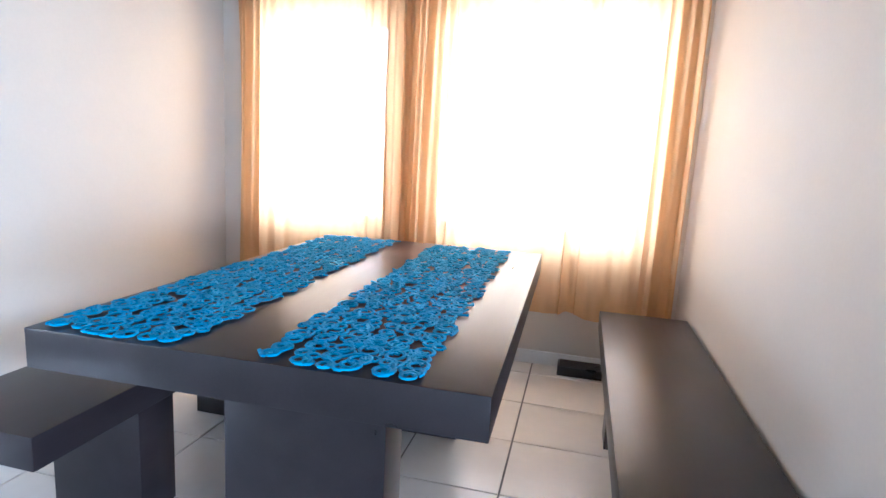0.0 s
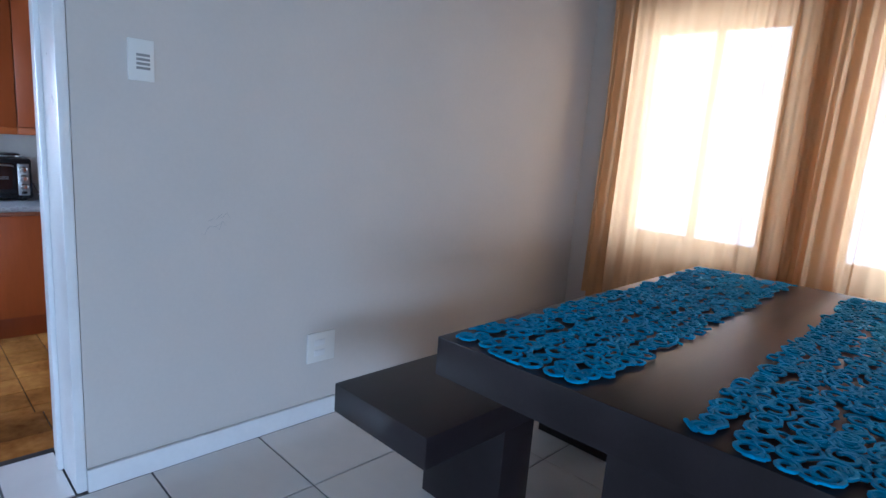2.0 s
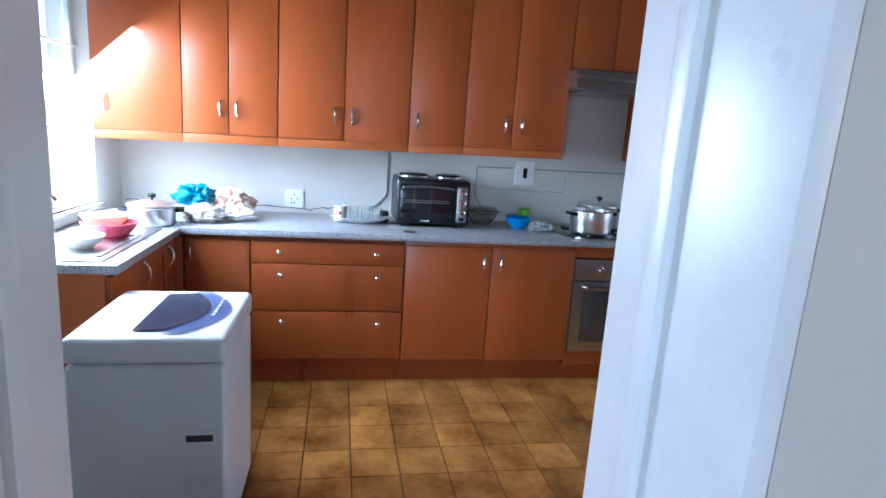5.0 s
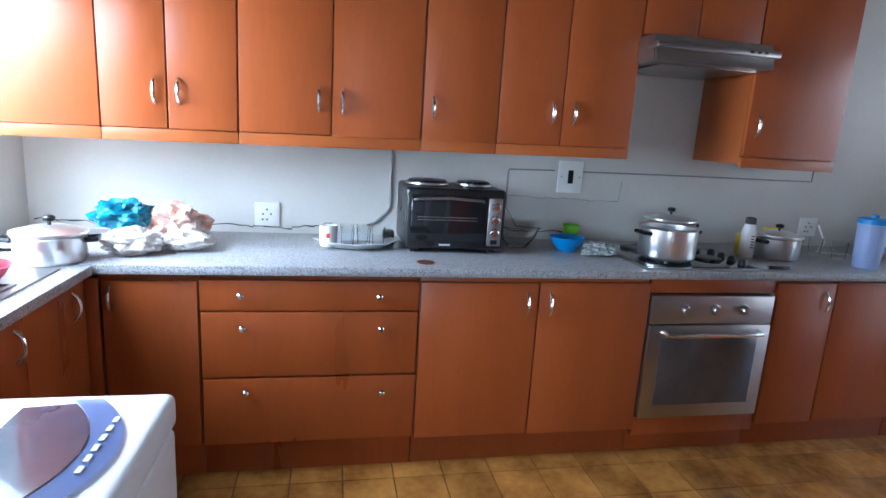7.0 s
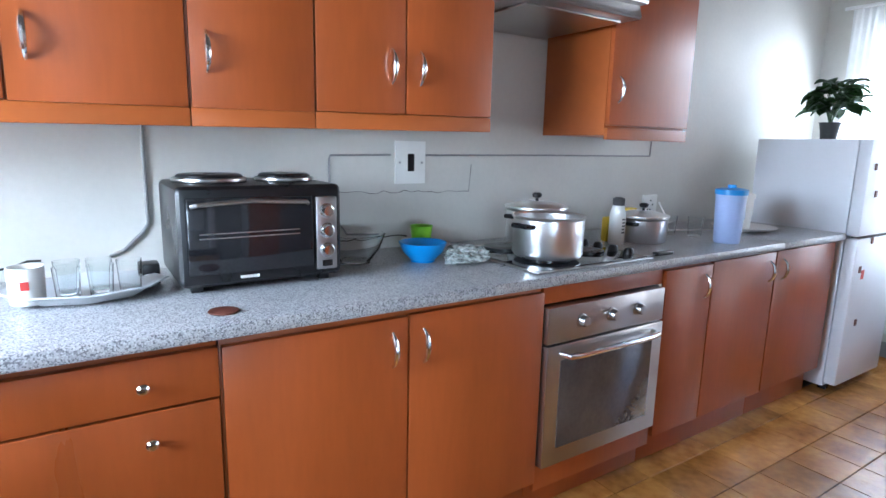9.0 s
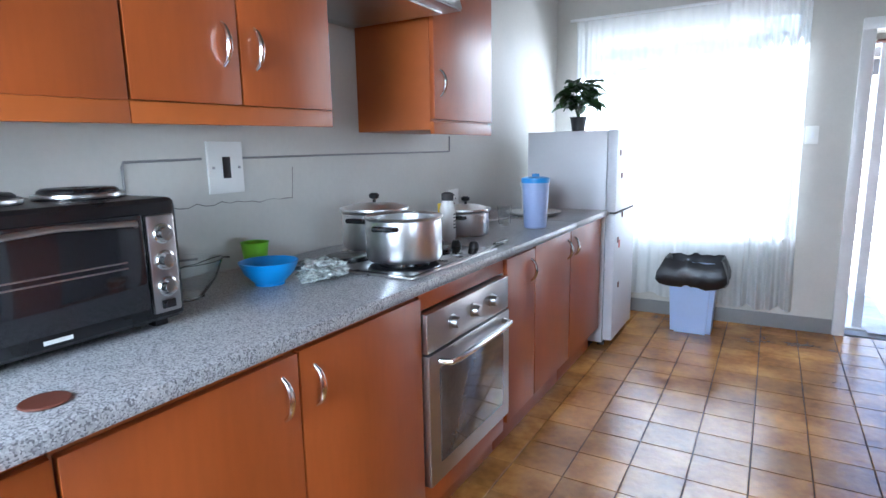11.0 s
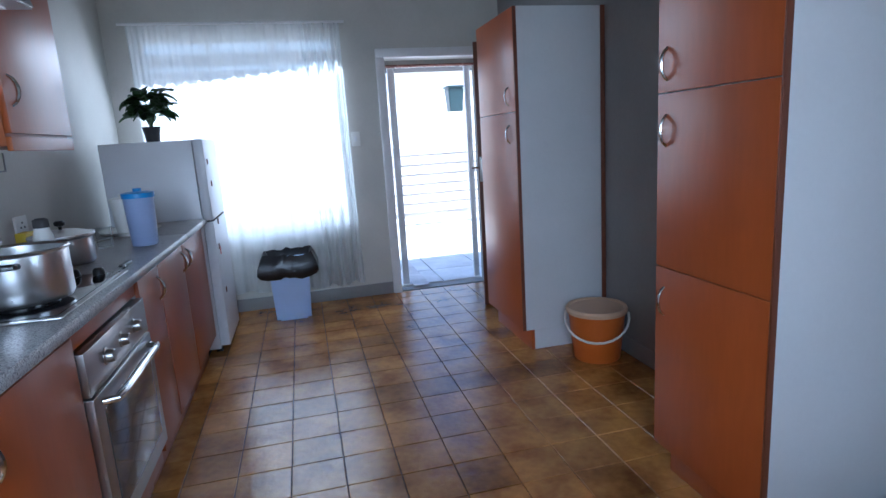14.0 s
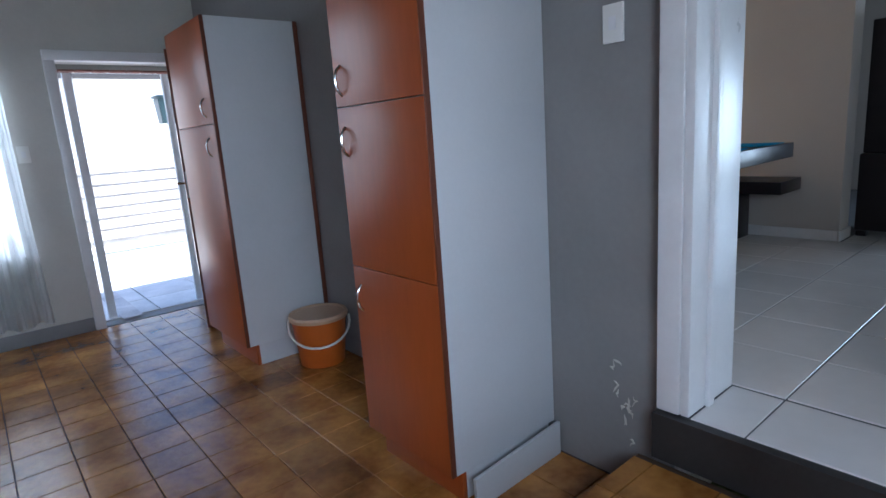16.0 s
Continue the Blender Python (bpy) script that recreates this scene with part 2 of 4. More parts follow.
def put(name, bm, mat, parent=None, smooth=True, label="", category="", group="", kind=""):
    """The mesh as an object, under its parent if there is one."""
    bmesh.ops.recalc_face_normals(bm, faces=bm.faces)
    me = bpy.data.meshes.new(name)
    bm.to_mesh(me)
    bm.free()
    me.materials.append(M[mat])
    if smooth:
        for p in me.polygons:
            p.use_smooth = True
        me.set_sharp_from_angle(angle=radians(35))
    ob = new(name, me)
    if parent:
        ob.parent = parent
    return tagged(ob, label, category, group, kind)


def boxes(name, mat, parent, *bs, bevel=0.003, **k):
    bm = bmesh.new()
    for b in bs:
        box(bm, *b, bevel=bevel)
    return put(name, bm, mat, parent, **k)


def thing(name, label, category, group="", at=(0, 0, 0)):
    ob = new(name)
    ob.empty_display_size = 0.05
    ob.location = at
    return tagged(ob, label, category, group)


def wall(name, mat, *bs, label="", kind="structure"):
    return boxes(name, mat, None, *bs, bevel=0.0, smooth=False, label=label, kind=kind)


def bow_handle(parent, x, y, z, length=0.10, vertical=True):
    """A bowed metal pull standing off a front that faces +x."""
    bm = bmesh.new()
    pts, rad = [], []
    for i in range(9):
        a = i / 8
        s = (a - 0.5) * length
        out = 0.026 * math.sin(math.pi * a) ** 0.6
        pts.append((x + out, y, z + s) if vertical else (x + out, y + s, z))
        rad.append(0.0045 + 0.0035 * math.sin(math.pi * a))
    tube(bm, pts, rad, 8)
    return put("handle", bm, "chrome", parent, label="bowed chrome handle")


def knob(parent, x, y, z):
    bm = bmesh.new()
    lathe(bm, [(0.0, 0.030), (0.008, 0.029), (0.013, 0.024), (0.013, 0.018), (0.006, 0.012), (0.006, 0.0), (0, 0)], seg=16)
    bmesh.ops.rotate(bm, verts=bm.verts, cent=(0, 0, 0), matrix=Matrix.Rotation(radians(90), 3, "Y"))
    bmesh.ops.translate(bm, verts=bm.verts, vec=(x, y, z))
    return put("knob", bm, "chrome", parent, label="round chrome knob")


# ---- structure: dining room and the room behind it ----
wall("wall_dining_west", "wall", (-3.06, -2.815, 1.615, 4.40, KF, 2.45), (-3.06, -2.815, -2.9, 0.835, KF, 2.45), (-3.06, -2.815, 0.835, 1.615, 1.72, 2.45), label="cream painted wall with a doorway to the kitchen")
wall("wall_dining_north", "wall", (-2.815, 2.9, 4.19, 4.40, 0.0, 0.69), (-2.815, 2.9, 4.19, 4.40, 1.82, 2.45), (-2.815, -2.51, 4.19, 4.40, 0.69, 1.82), (-0.39, 2.9, 4.19, 4.40, 0.69, 1.82), (-1.80, -1.50, 4.19, 4.40, 0.69, 1.82), label="cream painted window wall")
wall("wall_dining_east", "wall", (-0.19, 0.02, 1.98, 4.19, 0.0, 2.45), label="cream painted wall beside the dining bench")
wall("wall_living_south", "wall", (-2.815, 2.9, -2.95, -2.75, 0, 2.45), label="cream painted wall")
wall("wall_living_east", "wall", (2.75, 2.9, 0.30, 4.19, 0, 2.45), (2.75, 2.9, -2.75, -2.40, 0, 2.45), (2.75, 2.9, -2.40, 0.30, 1.85, 2.45), label="cream wall with a wide glazed opening")
# unseen ceiling, coloured dark so less light bounces back down
wall("ceiling_dining", "ceiling", (-2.815, 2.9, -2.95, 4.40, 2.452, 2.55), label="unseen ceiling, darkened to cut bounced light")
floor_d = wall("floor_dining", "dgrout", (-3.06, 2.9, -2.95, 4.19, -0.16, -0.006), (-3.12, -3.0605, 0.837, 1.613, -0.16, -0.006), label="pale glazed floor tiles with grey grout")
wall("riser", "slate", (-3.155, -3.123, 0.785, 1.69, -0.16, -0.004), (-3.1225, -3.076, 0.785, 0.8365, -0.16, -0.004), (-3.1225, -3.076, 1.6135, 1.69, -0.16, -0.004), label="dark painted riser below the doorway")

# ---- structure: kitchen ----
wall("wall_kitchen_west", "kwall", (-6.28, -6.08, -0.30, 5.85, KF, 2.45), label="cracked grey-white plaster wall behind the counter")
wall("wall_kitchen_south", "kwall", (-6.08, -5.72, -0.30, -0.10, KF, 2.45), (-5.72, -4.45, -0.30, -0.10, KF, 0.60), (-5.72, -4.45, -0.30, -0.10, 1.80, 2.45), (-4.45, -3.06, -0.30, -0.10, KF, 2.45), label="grey-white plaster wall with the sink window")
wall("wall_kitchen_north", "kwall", (-6.08, -5.88, 5.65, 5.85, KF, 2.45), (-5.88, -4.42, 5.65, 5.85, KF, 0.28), (-5.88, -4.42, 5.65, 5.85, 1.79, 2.45), (-4.42, -4.07, 5.65, 5.85, KF, 2.45), (-4.07, -3.23, 5.65, 5.85, 1.595, 2.45), (-3.23, -3.06, 5.65, 5.85, KF, 2.45), label="grey-white plaster wall with window and back door")
wall("wall_kitchen_east", "kwall_darker", (-3.075, -3.0615, 1.66, 5.65, KF, 2.45), (-3.075, -3.0615, -0.10, 0.80, KF, 2.45), (-3.075, -3.0615, 0.80, 1.66, 1.75, 2.45), label="darker grey plaster wall with scuffed base")
wall("wall_outer_side", "kwall", (-2.815, -2.7, 4.40, 5.85, KF, 2.45), (-3.06, -2.815, 4.40, 5.85, KF, 2.45), label="plain outer wall")
wall("ceiling_kitchen", "ceiling", (-6.28, -3.06, -0.30, 5.85, 2.452, 2.55), label="unseen ceiling, darkened to cut bounced light")
floor_k = wall("floor_kitchen", "kgrout", (-6.08, -3.06, -0.10, 5.65, KF - 0.12, KF - 0.008), label="brown glazed kitchen floor tiles")
step = wall("step", "kgrout", (-3.82, -3.157, 0.585, 1.735, KF, -0.168), label="brown tiled step up to the dining room")

# door lining of the passage
boxes("door_lining", "white", None, (-3.125, -2.813, 1.585, 1.614, 0.0, 1.70), (-3.125, -2.813, 0.836, 0.863, 0.0, 1.70), (-3.125, -2.813, 0.836, 1.614, 1.70, 1.735), (-3.02, -2.98, 1.570, 1.586, 0.0, 1.70), (-3.02, -2.98, 0.862, 0.876, 0.0, 1.70), (-3.130, -3.076, 1.6145, 1.69, 0.0, 1.76), (-3.130, -3.076, 0.785, 0.8355, 0.0, 1.76), bevel=0.006, label="white painted door lining", kind="structure")
# baseboards
boxes("baseboard", "white", None, (-2.814, -2.797, 1.612, 4.188, 0.0, 0.075), (-2.797, -0.192, 4.172, 4.188, 0.0, 0.075), (-0.207, -0.191, 1.981, 4.172, 0.0, 0.075), (-0.207, 0.035, 1.964, 1.979, 0.0, 0.075), (-2.814, -2.797, -2.74, 0.80, 0, 0.075), bevel=0.006, label="white painted skirting board", kind="structure")
boxes("trim", "kwall_darker", None, (-6.075, -4.132, 5.632, 5.649, KF, KF + 0.10), (-3.082, -3.0755, 2.62, 3.90, KF, KF + 0.10), bevel=0.004, label="grey painted skirting", kind="structure")


def window(name, x0, x1, y, z0, z1, panes, bars, label):
    """A steel casement in a wall that runs along x."""
    w = tagged(new(name), label, "window", kind="structure")
    fr = [(x0, x1, y - 0.02, y + 0.02, z0, z0 + 0.04), (x0, x1, y - 0.02, y + 0.02, z1 - 0.04, z1)]
    for i in range(panes + 1):
        c = x0 + 0.02 + (x1 - x0 - 0.04) * i / panes
        fr.append((c - 0.018, c + 0.018, y - 0.019, y + 0.019, z0 + 0.04, z1 - 0.04))
    boxes("frame", "bar", w, *fr)
    for i in range(bars):
        z = z0 + (z1 - z0) * (i + 1) / (bars + 1)
        bm = bmesh.new()
        tube(bm, [(x0, y + 0.035, z), (x1, y + 0.035, z)], 0.006)
        put("bar", bm, "bar", w)
    for i in range(panes):
        a = x0 + 0.04 + (x1 - x0 - 0.08) * i / panes
        b = x0 + 0.04 + (x1 - x0 - 0.08) * (i + 1) / panes
        p = boxes("pane", "glass", w, (a, b, y - 0.003, y + 0.003, z0 + 0.04, z1 - 0.04), bevel=0)
        p.visible_shadow = False
    return w


window("window_1", -2.51, -1.80, 4.29, 0.69, 1.82, 2, 0, "white steel casement behind the tan curtain")
window("window_2", -1.50, -0.39, 4.29, 0.69, 1.82, 2, 0, "white steel casement behind the tan curtain")
window("window_3", -5.88, -4.42, 5.76, 0.28, 1.79, 3, 0, "white steel casement behind the white curtain")
window("window_4", -5.72, -4.45, -0.19, 0.60, 1.80, 3, 2, "white steel sink window with burglar bars")
w5 = tagged(new("window_5"), "wide glazed opening of the living room", "window", kind="structure")
boxes("frame", "bar", w5, *[(2.80, 2.84, y, y + 0.05, 0.0, 1.849) for y in (-2.399, -1.52, -0.62, 0.249)], (2.801, 2.839, -2.349, 0.249, 1.80, 1.849))
boxes("window_sill", "kwall_darker", None, (-5.74, -4.43, -0.135, -0.06, 0.575, 0.60), (-2.55, -0.36, 4.165, 4.189, 0.665, 0.69), (-5.9, -4.4, 5.63, 5.649, 0.25, 0.28), bevel=0.006, label="painted window sills", kind="structure")

# back door frame and leaf
boxes("door_frame", "white", None, (-4.13, -4.06, 5.615, 5.70, KF, 1.59), (-3.24, -3.17, 5.615, 5.70, KF, 1.59), (-4.13, -3.17, 5.615, 5.70, 1.59, 1.661), bevel=0.008, label="white painted back door frame", kind="structure")
leaf = tagged(new("door_1"), "open dark wooden back door seen nearly edge on", "door", kind="structure")
boxes("panel", "doorwood", leaf, (0, 0.74, -0.02, 0.02, KF + 0.012, 1.58), bevel=0.004)
boxes("lock_plate", "steel", leaf, (0.7405, 0.744, -0.012, 0.012, 0.60, 0.78))
bm = bmesh.new()
tube(bm, [(0.68, 0.02, 0.70), (0.68, 0.065, 0.70), (0.58, 0.068, 0.70)], 0.009)
tube(bm, [(0.68, -0.02, 0.70), (0.68, -0.065, 0.70), (0.58, -0.068, 0.70)], 0.009)
put("handle", bm, "chrome", leaf, label="chrome lever handle")
leaf.matrix_world = Matrix.Translation((-3.275, 5.61, 0)) @ Matrix.Rotation(math.atan2(4.92 - 5.61, -3.518 + 3.275), 4, "Z")


# ---- curtains ----
def curtain(name, mat, x0, x1, y, z0, z1, folds, depth, gather, label, flare=0.0):
    bm = bmesh.new()
    nx, nz = 260, 26
    grid = []
    for j in range(nz + 1):
        v = j / nz
        row = []
        for i in range(nx + 1):
            u = i / nx
            g = gather(u)
            ph = 2 * math.pi * folds * u + 1.7 * math.sin(7 * u) + 0.5 * math.sin(3 * v + 9 * u)
            yy = y + depth * g * math.sin(ph) * (0.45 + 0.55 * v) + 0.012 * math.sin(ph * 2.3 + 2 * v) * g + 0.01 * math.sin(5 * u + 4 * v)
            xx = x0 + (x1 - x0) * u + flare * (v ** 2) * u * u
            zz = z1 + (z0 - z1) * v + (0.012 * math.sin(ph * 0.5 + 1) + 0.018 * math.sin(6 * u)) * v
            row.append(bm.verts.new((xx, yy, zz)))
        grid.append(row)
    for a, b in zip(grid, grid[1:]):
        for i in range(nx):
            bm.faces.new((a[i], a[i + 1], b[i + 1], b[i]))
    ob = thing(name, label, "curtain")
    put("drape", bm, mat, ob)
    bm = bmesh.new()
    tube(bm, [(x0 - 0.05, y, z1 + 0.012), (x1 + 0.04, y, z1 + 0.012)], 0.011, 10)
    put("rail", bm, "white", ob, label="white curtain rail")
    return ob


curtain("tan_curtain", "tan", -2.655, -1.60, 4.085, 0.33, 2.05, 9, 0.035, lambda u: 0.35 + 1.1 * max(0, u - 0.62) * 2.2 + (0.8 if u < 0.12 else 0), "sheer tan voile curtain, drawn, gathered beside the middle")
curtain("tan_curtain", "tan", -1.62, -0.225, 4.070, 0.33, 2.05, 10, 0.035, lambda u: 0.3 + (1.1 if u < 0.16 else 0) + (0.8 if 0.60 < u < 0.66 or u > 0.88 else 0), "sheer tan voile curtain, drawn across the window")
curtain("white_curtain", "voile", -5.90, -4.40, 5.575, -0.20, 1.845, 15, 0.03, lambda u: 0.35 + (1.0 if u > 0.8 else 0), "sheer white voile curtain over the kitchen window", flare=0.03)


# ---- dining table and benches ----
TURN = Matrix.Translation((-1.31, 2.07, 0)) @ Matrix.Rotation(radians(0.9), 4, "Z") @ Matrix.Translation((1.31, -2.07, 0))
table = thing("dining_table", "dark wenge dining table with thick top on slab legs", "table")
boxes("top", "wenge", table, (-1.806, -0.832, 2.07, 3.565, 0.630, 0.717), bevel=0.004)
for y in (2.30, 3.21):
    boxes("leg", "wenge", table, (-1.50, -1.09, y, y + 0.135, 0.0, 0.627), bevel=0.003)

table.matrix_world = TURN


def bench(x0, x1, y0, y1, ztop, label):
    b = thing("bench", label, "bench", "benches at the dining table")
    boxes("seat", "wenge", b, (x0, x1, y0, y1, ztop - 0.085, ztop), bevel=0.004)
    for y in (y0 + 0.33, y1 - 0.44):
        boxes("leg", "wenge", b, (x0 + 0.045, x1 - 0.02, y, y + 0.14, 0.0, ztop - 0.086), bevel=0.003)


bench(-2.230, -1.852, 2.098, 3.52, 0.443, "dark wenge bench beside the dining table")
bench(-0.585, -0.210, 2.22, 3.78, 0.443, "dark wenge bench against the cream wall")


def runner(x0, x1, y0, y1, z, seed):
    """A felt table runner cut into curls and rings."""
    rnd = random.Random(seed)
    bm = bmesh.new()
    ny, nx = 33, 6
    for j in range(ny):
        for i in range(nx):
            cx = x0 + (i + 0.5 + rnd.uniform(-0.16, 0.16)) * (x1 - x0) / nx
            cy = y0 + (j + 0.5 + rnd.uniform(-0.22, 0.22)) * (y1 - y0) / ny
            r = rnd.uniform(0.017, 0.030)
            a0, turn = rnd.uniform(0, 6.28), rnd.choice((-1, 1))
            n = 17
            pts = []
            for k in range(n):
                s = k / (n - 1)
                rr = r * (1.0 - 0.62 * s)
                a = a0 + turn * s * 2 * math.pi * 1.45
                pts.append((cx + rr * math.cos(a), cy + 1.1 * rr * math.sin(a), z + 0.0035))
            e = (pts[0][0] + rnd.uniform(-0.035, 0.035), pts[0][1] + rnd.uniform(-0.045, 0.045), z + 0.0035)
            mid = tuple((p + q) / 2 + rnd.uniform(-0.008, 0.008) * (c < 2) for c, (p, q) in enumerate(zip(e, pts[0])))
            tube(bm, [e, mid] + pts, 0.0047, 5)
            r2 = rnd.uniform(0.010, 0.018)
            c2x, c2y = cx + rnd.uniform(-0.03, 0.03), cy + rnd.uniform(-0.03, 0.03)
            tube(bm, [(c2x + r2 * math.cos(q * 0.7854), c2y + r2 * math.sin(q * 0.7854), z + 0.003) for q in range(8)], 0.0045, 5, closed=True)
    for v in bm.verts:
        v.co.z = z + 0.001 + (v.co.z - z + 0.003) * 0.6
        v.co.x = min(max(v.co.x, x0 - 0.012), x1 + 0.012)
        v.co.y = max(v.co.y, 2.073)
    strip = put("table_runner", bm, "runner", label="turquoise felt runner cut into swirls on the dark table", category="table runner", group="runners on the table")
    strip.matrix_world = TURN


runner(-1.775, -1.455, 2.08, 3.50, 0.7185, 3)
runner(-1.285, -0.965, 2.075, 3.50, 0.7185, 8)

# floor grille box by the window wall
vent = thing("floor_box", "dark grey slatted box on the floor under the curtain", "box")
boxes("body", "black", vent, (-0.755, -0.525, 4.05, 4.165, 0.0, 0.05), bevel=0.004)
boxes("slat", "roof", vent, *[(-0.745, -0.535, 4.055 + 0.022 * i, 4.066 + 0.022 * i, 0.0505, 0.056) for i in range(5)], bevel=0.002)


def plate(name, label, cat, x, y, z, w, h, normal, holes):
    """A wall plate whose thickness stands out of the wall along +x, or along -y."""
    p = thing(name, label, cat)
    def put_box(n, m, u0, u1, v0, v1, d0, d1, bev):
        if normal == "x":
            boxes(n, m, p, (x + d0, x + d1, y + u0, y + u1, z + v0, z + v1), bevel=bev)
        elif normal == "-x":
            boxes(n, m, p, (x - d1, x - d0, y + u0, y + u1, z + v0, z + v1), bevel=bev)
        else:
            boxes(n, m, p, (x + u0, x + u1, y - d1, y - d0, z + v0, z + v1), bevel=bev)
    put_box("plate", "plastic", -w / 2, w / 2, -h / 2, h / 2, 0.0, 0.010, 0.003)
    for n, m, u, v, a, b in holes:
        put_box(n, m, u - a, u + a, v - b, v + b, 0.0102, 0.0135, 0.0006)


pins = [("pin_hole", "ink", u, v, 0.004, 0.004) for u, v in ((-0.018, 0.0), (0.018, 0.0), (0.0, 0.022), (-0.02, -0.026), (0.0, -0.026))]
plate("intercom_plate", "white wall plate with a grey grille", "wall plate", -2.815, 1.792, 1.294, 0.070, 0.115, "x", [("grille", "kwall_darker", 0.004, 0.014 - 0.012 * i, 0.018, 0.0035) for i in range(4)])
plate("socket", "white low wall socket plate above the skirting", "socket", -2.815, 2.428, 0.298, 0.125, 0.122, "x", [("switch_rocker", "white", -0.01, 0.02, 0.024, 0.012), ("switch_rocker", "white", -0.01, -0.022, 0.024, 0.012)])
plate("socket", "white double socket above the counter", "socket", -6.08, 0.915, 0.625, 0.115, 0.115, "x", pins + [("switch_rocker", "white", 0.035, 0.035, 0.012, 0.010)])
plate("socket", "white socket above the counter beside the fridge", "socket", -6.08, 3.93, 0.645, 0.115, 0.105, "x", pins)
plate("isolator_switch", "white stove isolator plate with a black rocker", "switch", -6.08, 2.431, 0.868, 0.135, 0.165, "x", [("switch_rocker", "black", 0.0, 0.0, 0.014, 0.034), ("screw", "steel", -0.05, 0.0, 0.004, 0.004), ("screw", "steel", 0.05, 0.0, 0.004, 0.004)])
plate("light_switch", "white light switch beside the back door", "switch", -4.342, 5.65, 0.968, 0.072, 0.115, "-y", [("switch_rocker", "white", 0.0, 0.0, 0.012, 0.02)])
plate("light_switch", "cream light switch on the grey wall", "switch", -3.076, 1.868, 1.21, 0.072, 0.115, "-x", [("switch_rocker", "white", 0.0, 0.0, 0.012, 0.02)])

# dark cabinet in the room beyond
cab = thing("display_cabinet", "tall dark wooden cabinet beyond the dining wall", "cabinet")
boxes("body", "wenge", cab, (0.06, 0.55, 1.40, 1.955, 0.04, 0.58), (0.09, 0.50, 1.42, 1.945, 0.581, 1.46), bevel=0.012)
for x in (0.07, 0.48):
    for y in (1.41, 1.885):
        boxes("leg", "wenge", cab, (x, x + 0.06, y, y + 0.06, 0.0, 0.04))

# scuff on the dining wall
rs = random.Random(5)
bm = bmesh.new()
for i in range(9):
    a = rs.uniform(-0.04, 0.04)
    y, z = 2.0 + a, 0.81 + a * 0.5 + rs.uniform(-0.02, 0.02)
    tube(bm, [(-2.8152, y, z), (-2.8152, y + 0.012, z + rs.uniform(-0.01, 0.014)), (-2.8152, y + 0.022, z + rs.uniform(-0.01, 0.02))], [0.0006, 0.0011, 0.0006], 5)
put("wall_scuff", bm, "scuff", smooth=False, label="faint grey scuff on the cream wall", category="scuff")


# ---- kitchen: base units ----
FX = -5.43
def unit(label, y0, y1, fronts, z0=KF + 0.155, z1=0.497, name="base_cabinet"):
    """A base unit: carcass, kick board and its fronts (part, y0, y1, z0, z1, handles)."""
    u = thing(name, label, "cabinet", "base cabinets")
    boxes("body", "cherry_edge", u, (-6.075, FX - 0.022, y0 + 0.001, y1 - 0.001, z0, z1), bevel=0.002)
    boxes("kick_board", "cherry", u, (-5.51, -5.492, y0 + 0.001, y1 - 0.001, KF, z0 - 0.001), bevel=0.001)
    for kind, a, b, c, d, hs in fronts:
        f = boxes(kind, "cherry", u, (FX - 0.02, FX, a + 0.0022, b - 0.0022, c + 0.002, d - 0.002), bevel=0.0025)
        for h in hs:
            if h[0] == "knob":
                knob(f, FX, h[1], h[2])
            else:
                bow_handle(f, FX - 0.002, h[1], h[2], 0.10)


ZB, ZT = -0.198, 0.475
unit("cherry laminate corner base cabinet", 0.405, 0.740, [("door", 0.415, 0.739, ZB, ZT - 0.004, [("bow", 0.445, 0.40)])])
unit("cherry laminate drawer unit with chrome knobs", 0.742, 1.566, [("drawer", 0.742, 1.566, 0.352, ZT, [("knob", 0.890, 0.416), ("knob", 1.406, 0.413)]), ("drawer", 0.744, 1.564, 0.085, 0.350, [("knob", 0.896, 0.288), ("knob", 1.416, 0.282)]), ("drawer", 0.746, 1.566, ZB, 0.081, [("knob", 0.905, 0.028), ("knob", 1.428, 0.012)])])
unit("cherry laminate two-door base cabinet", 1.568, 2.576, [("door", 1.57, 2.065, ZB - 0.01, ZT - 0.003, [("bow", 2.016, 0.380)]), ("door", 2.067, 2.575, ZB - 0.016, ZT, [("bow", 2.116, 0.376)])])
unit("cherry laminate base cabinet beside the oven", 3.205, 4.032, [("door", 3.21, 3.522, ZB - 0.02, ZT + 0.005, [("bow", 3.475, 0.387)]), ("door", 3.524, 4.030, ZB - 0.016, ZT + 0.012, [("bow", 3.982, 0.396)])])
unit("cherry laminate base cabinet beside the fridge", 4.035, 4.63, [("door", 4.037, 4.626, ZB - 0.012, ZT + 0.014, [("bow", 4.100, 0.396)])])

# oven housing and oven
hous = thing("oven_housing", "cherry laminate housing round the built-in oven", "cabinet")
boxes("fascia", "cherry", hous, (FX - 0.04, FX - 0.012, 2.578, 3.203, 0.428, 0.495), bevel=0.002)
boxes("fascia", "cherry", hous, (FX - 0.04, FX - 0.012, 2.578, 3.203, -0.25, -0.155), bevel=0.002)
boxes("side", "panel", hous, (-6.07, FX - 0.012, 2.5763, 2.5785, -0.154, 0.427), bevel=0.001)
boxes("side", "panel", hous, (-6.07, FX - 0.012, 3.187, 3.203, -0.154, 0.427), bevel=0.001)
boxes("kick_board", "cherry", hous, (-5.51, -5.492, 2.578, 3.203, KF, -0.252), bevel=0.001)
oven = thing("built_in_oven", "stainless steel built-in oven with dark glass door", "oven")
boxes("body", "steel", oven, (-5.98, -5.443, 2.580, 3.182, -0.145, 0.420), bevel=0.003)
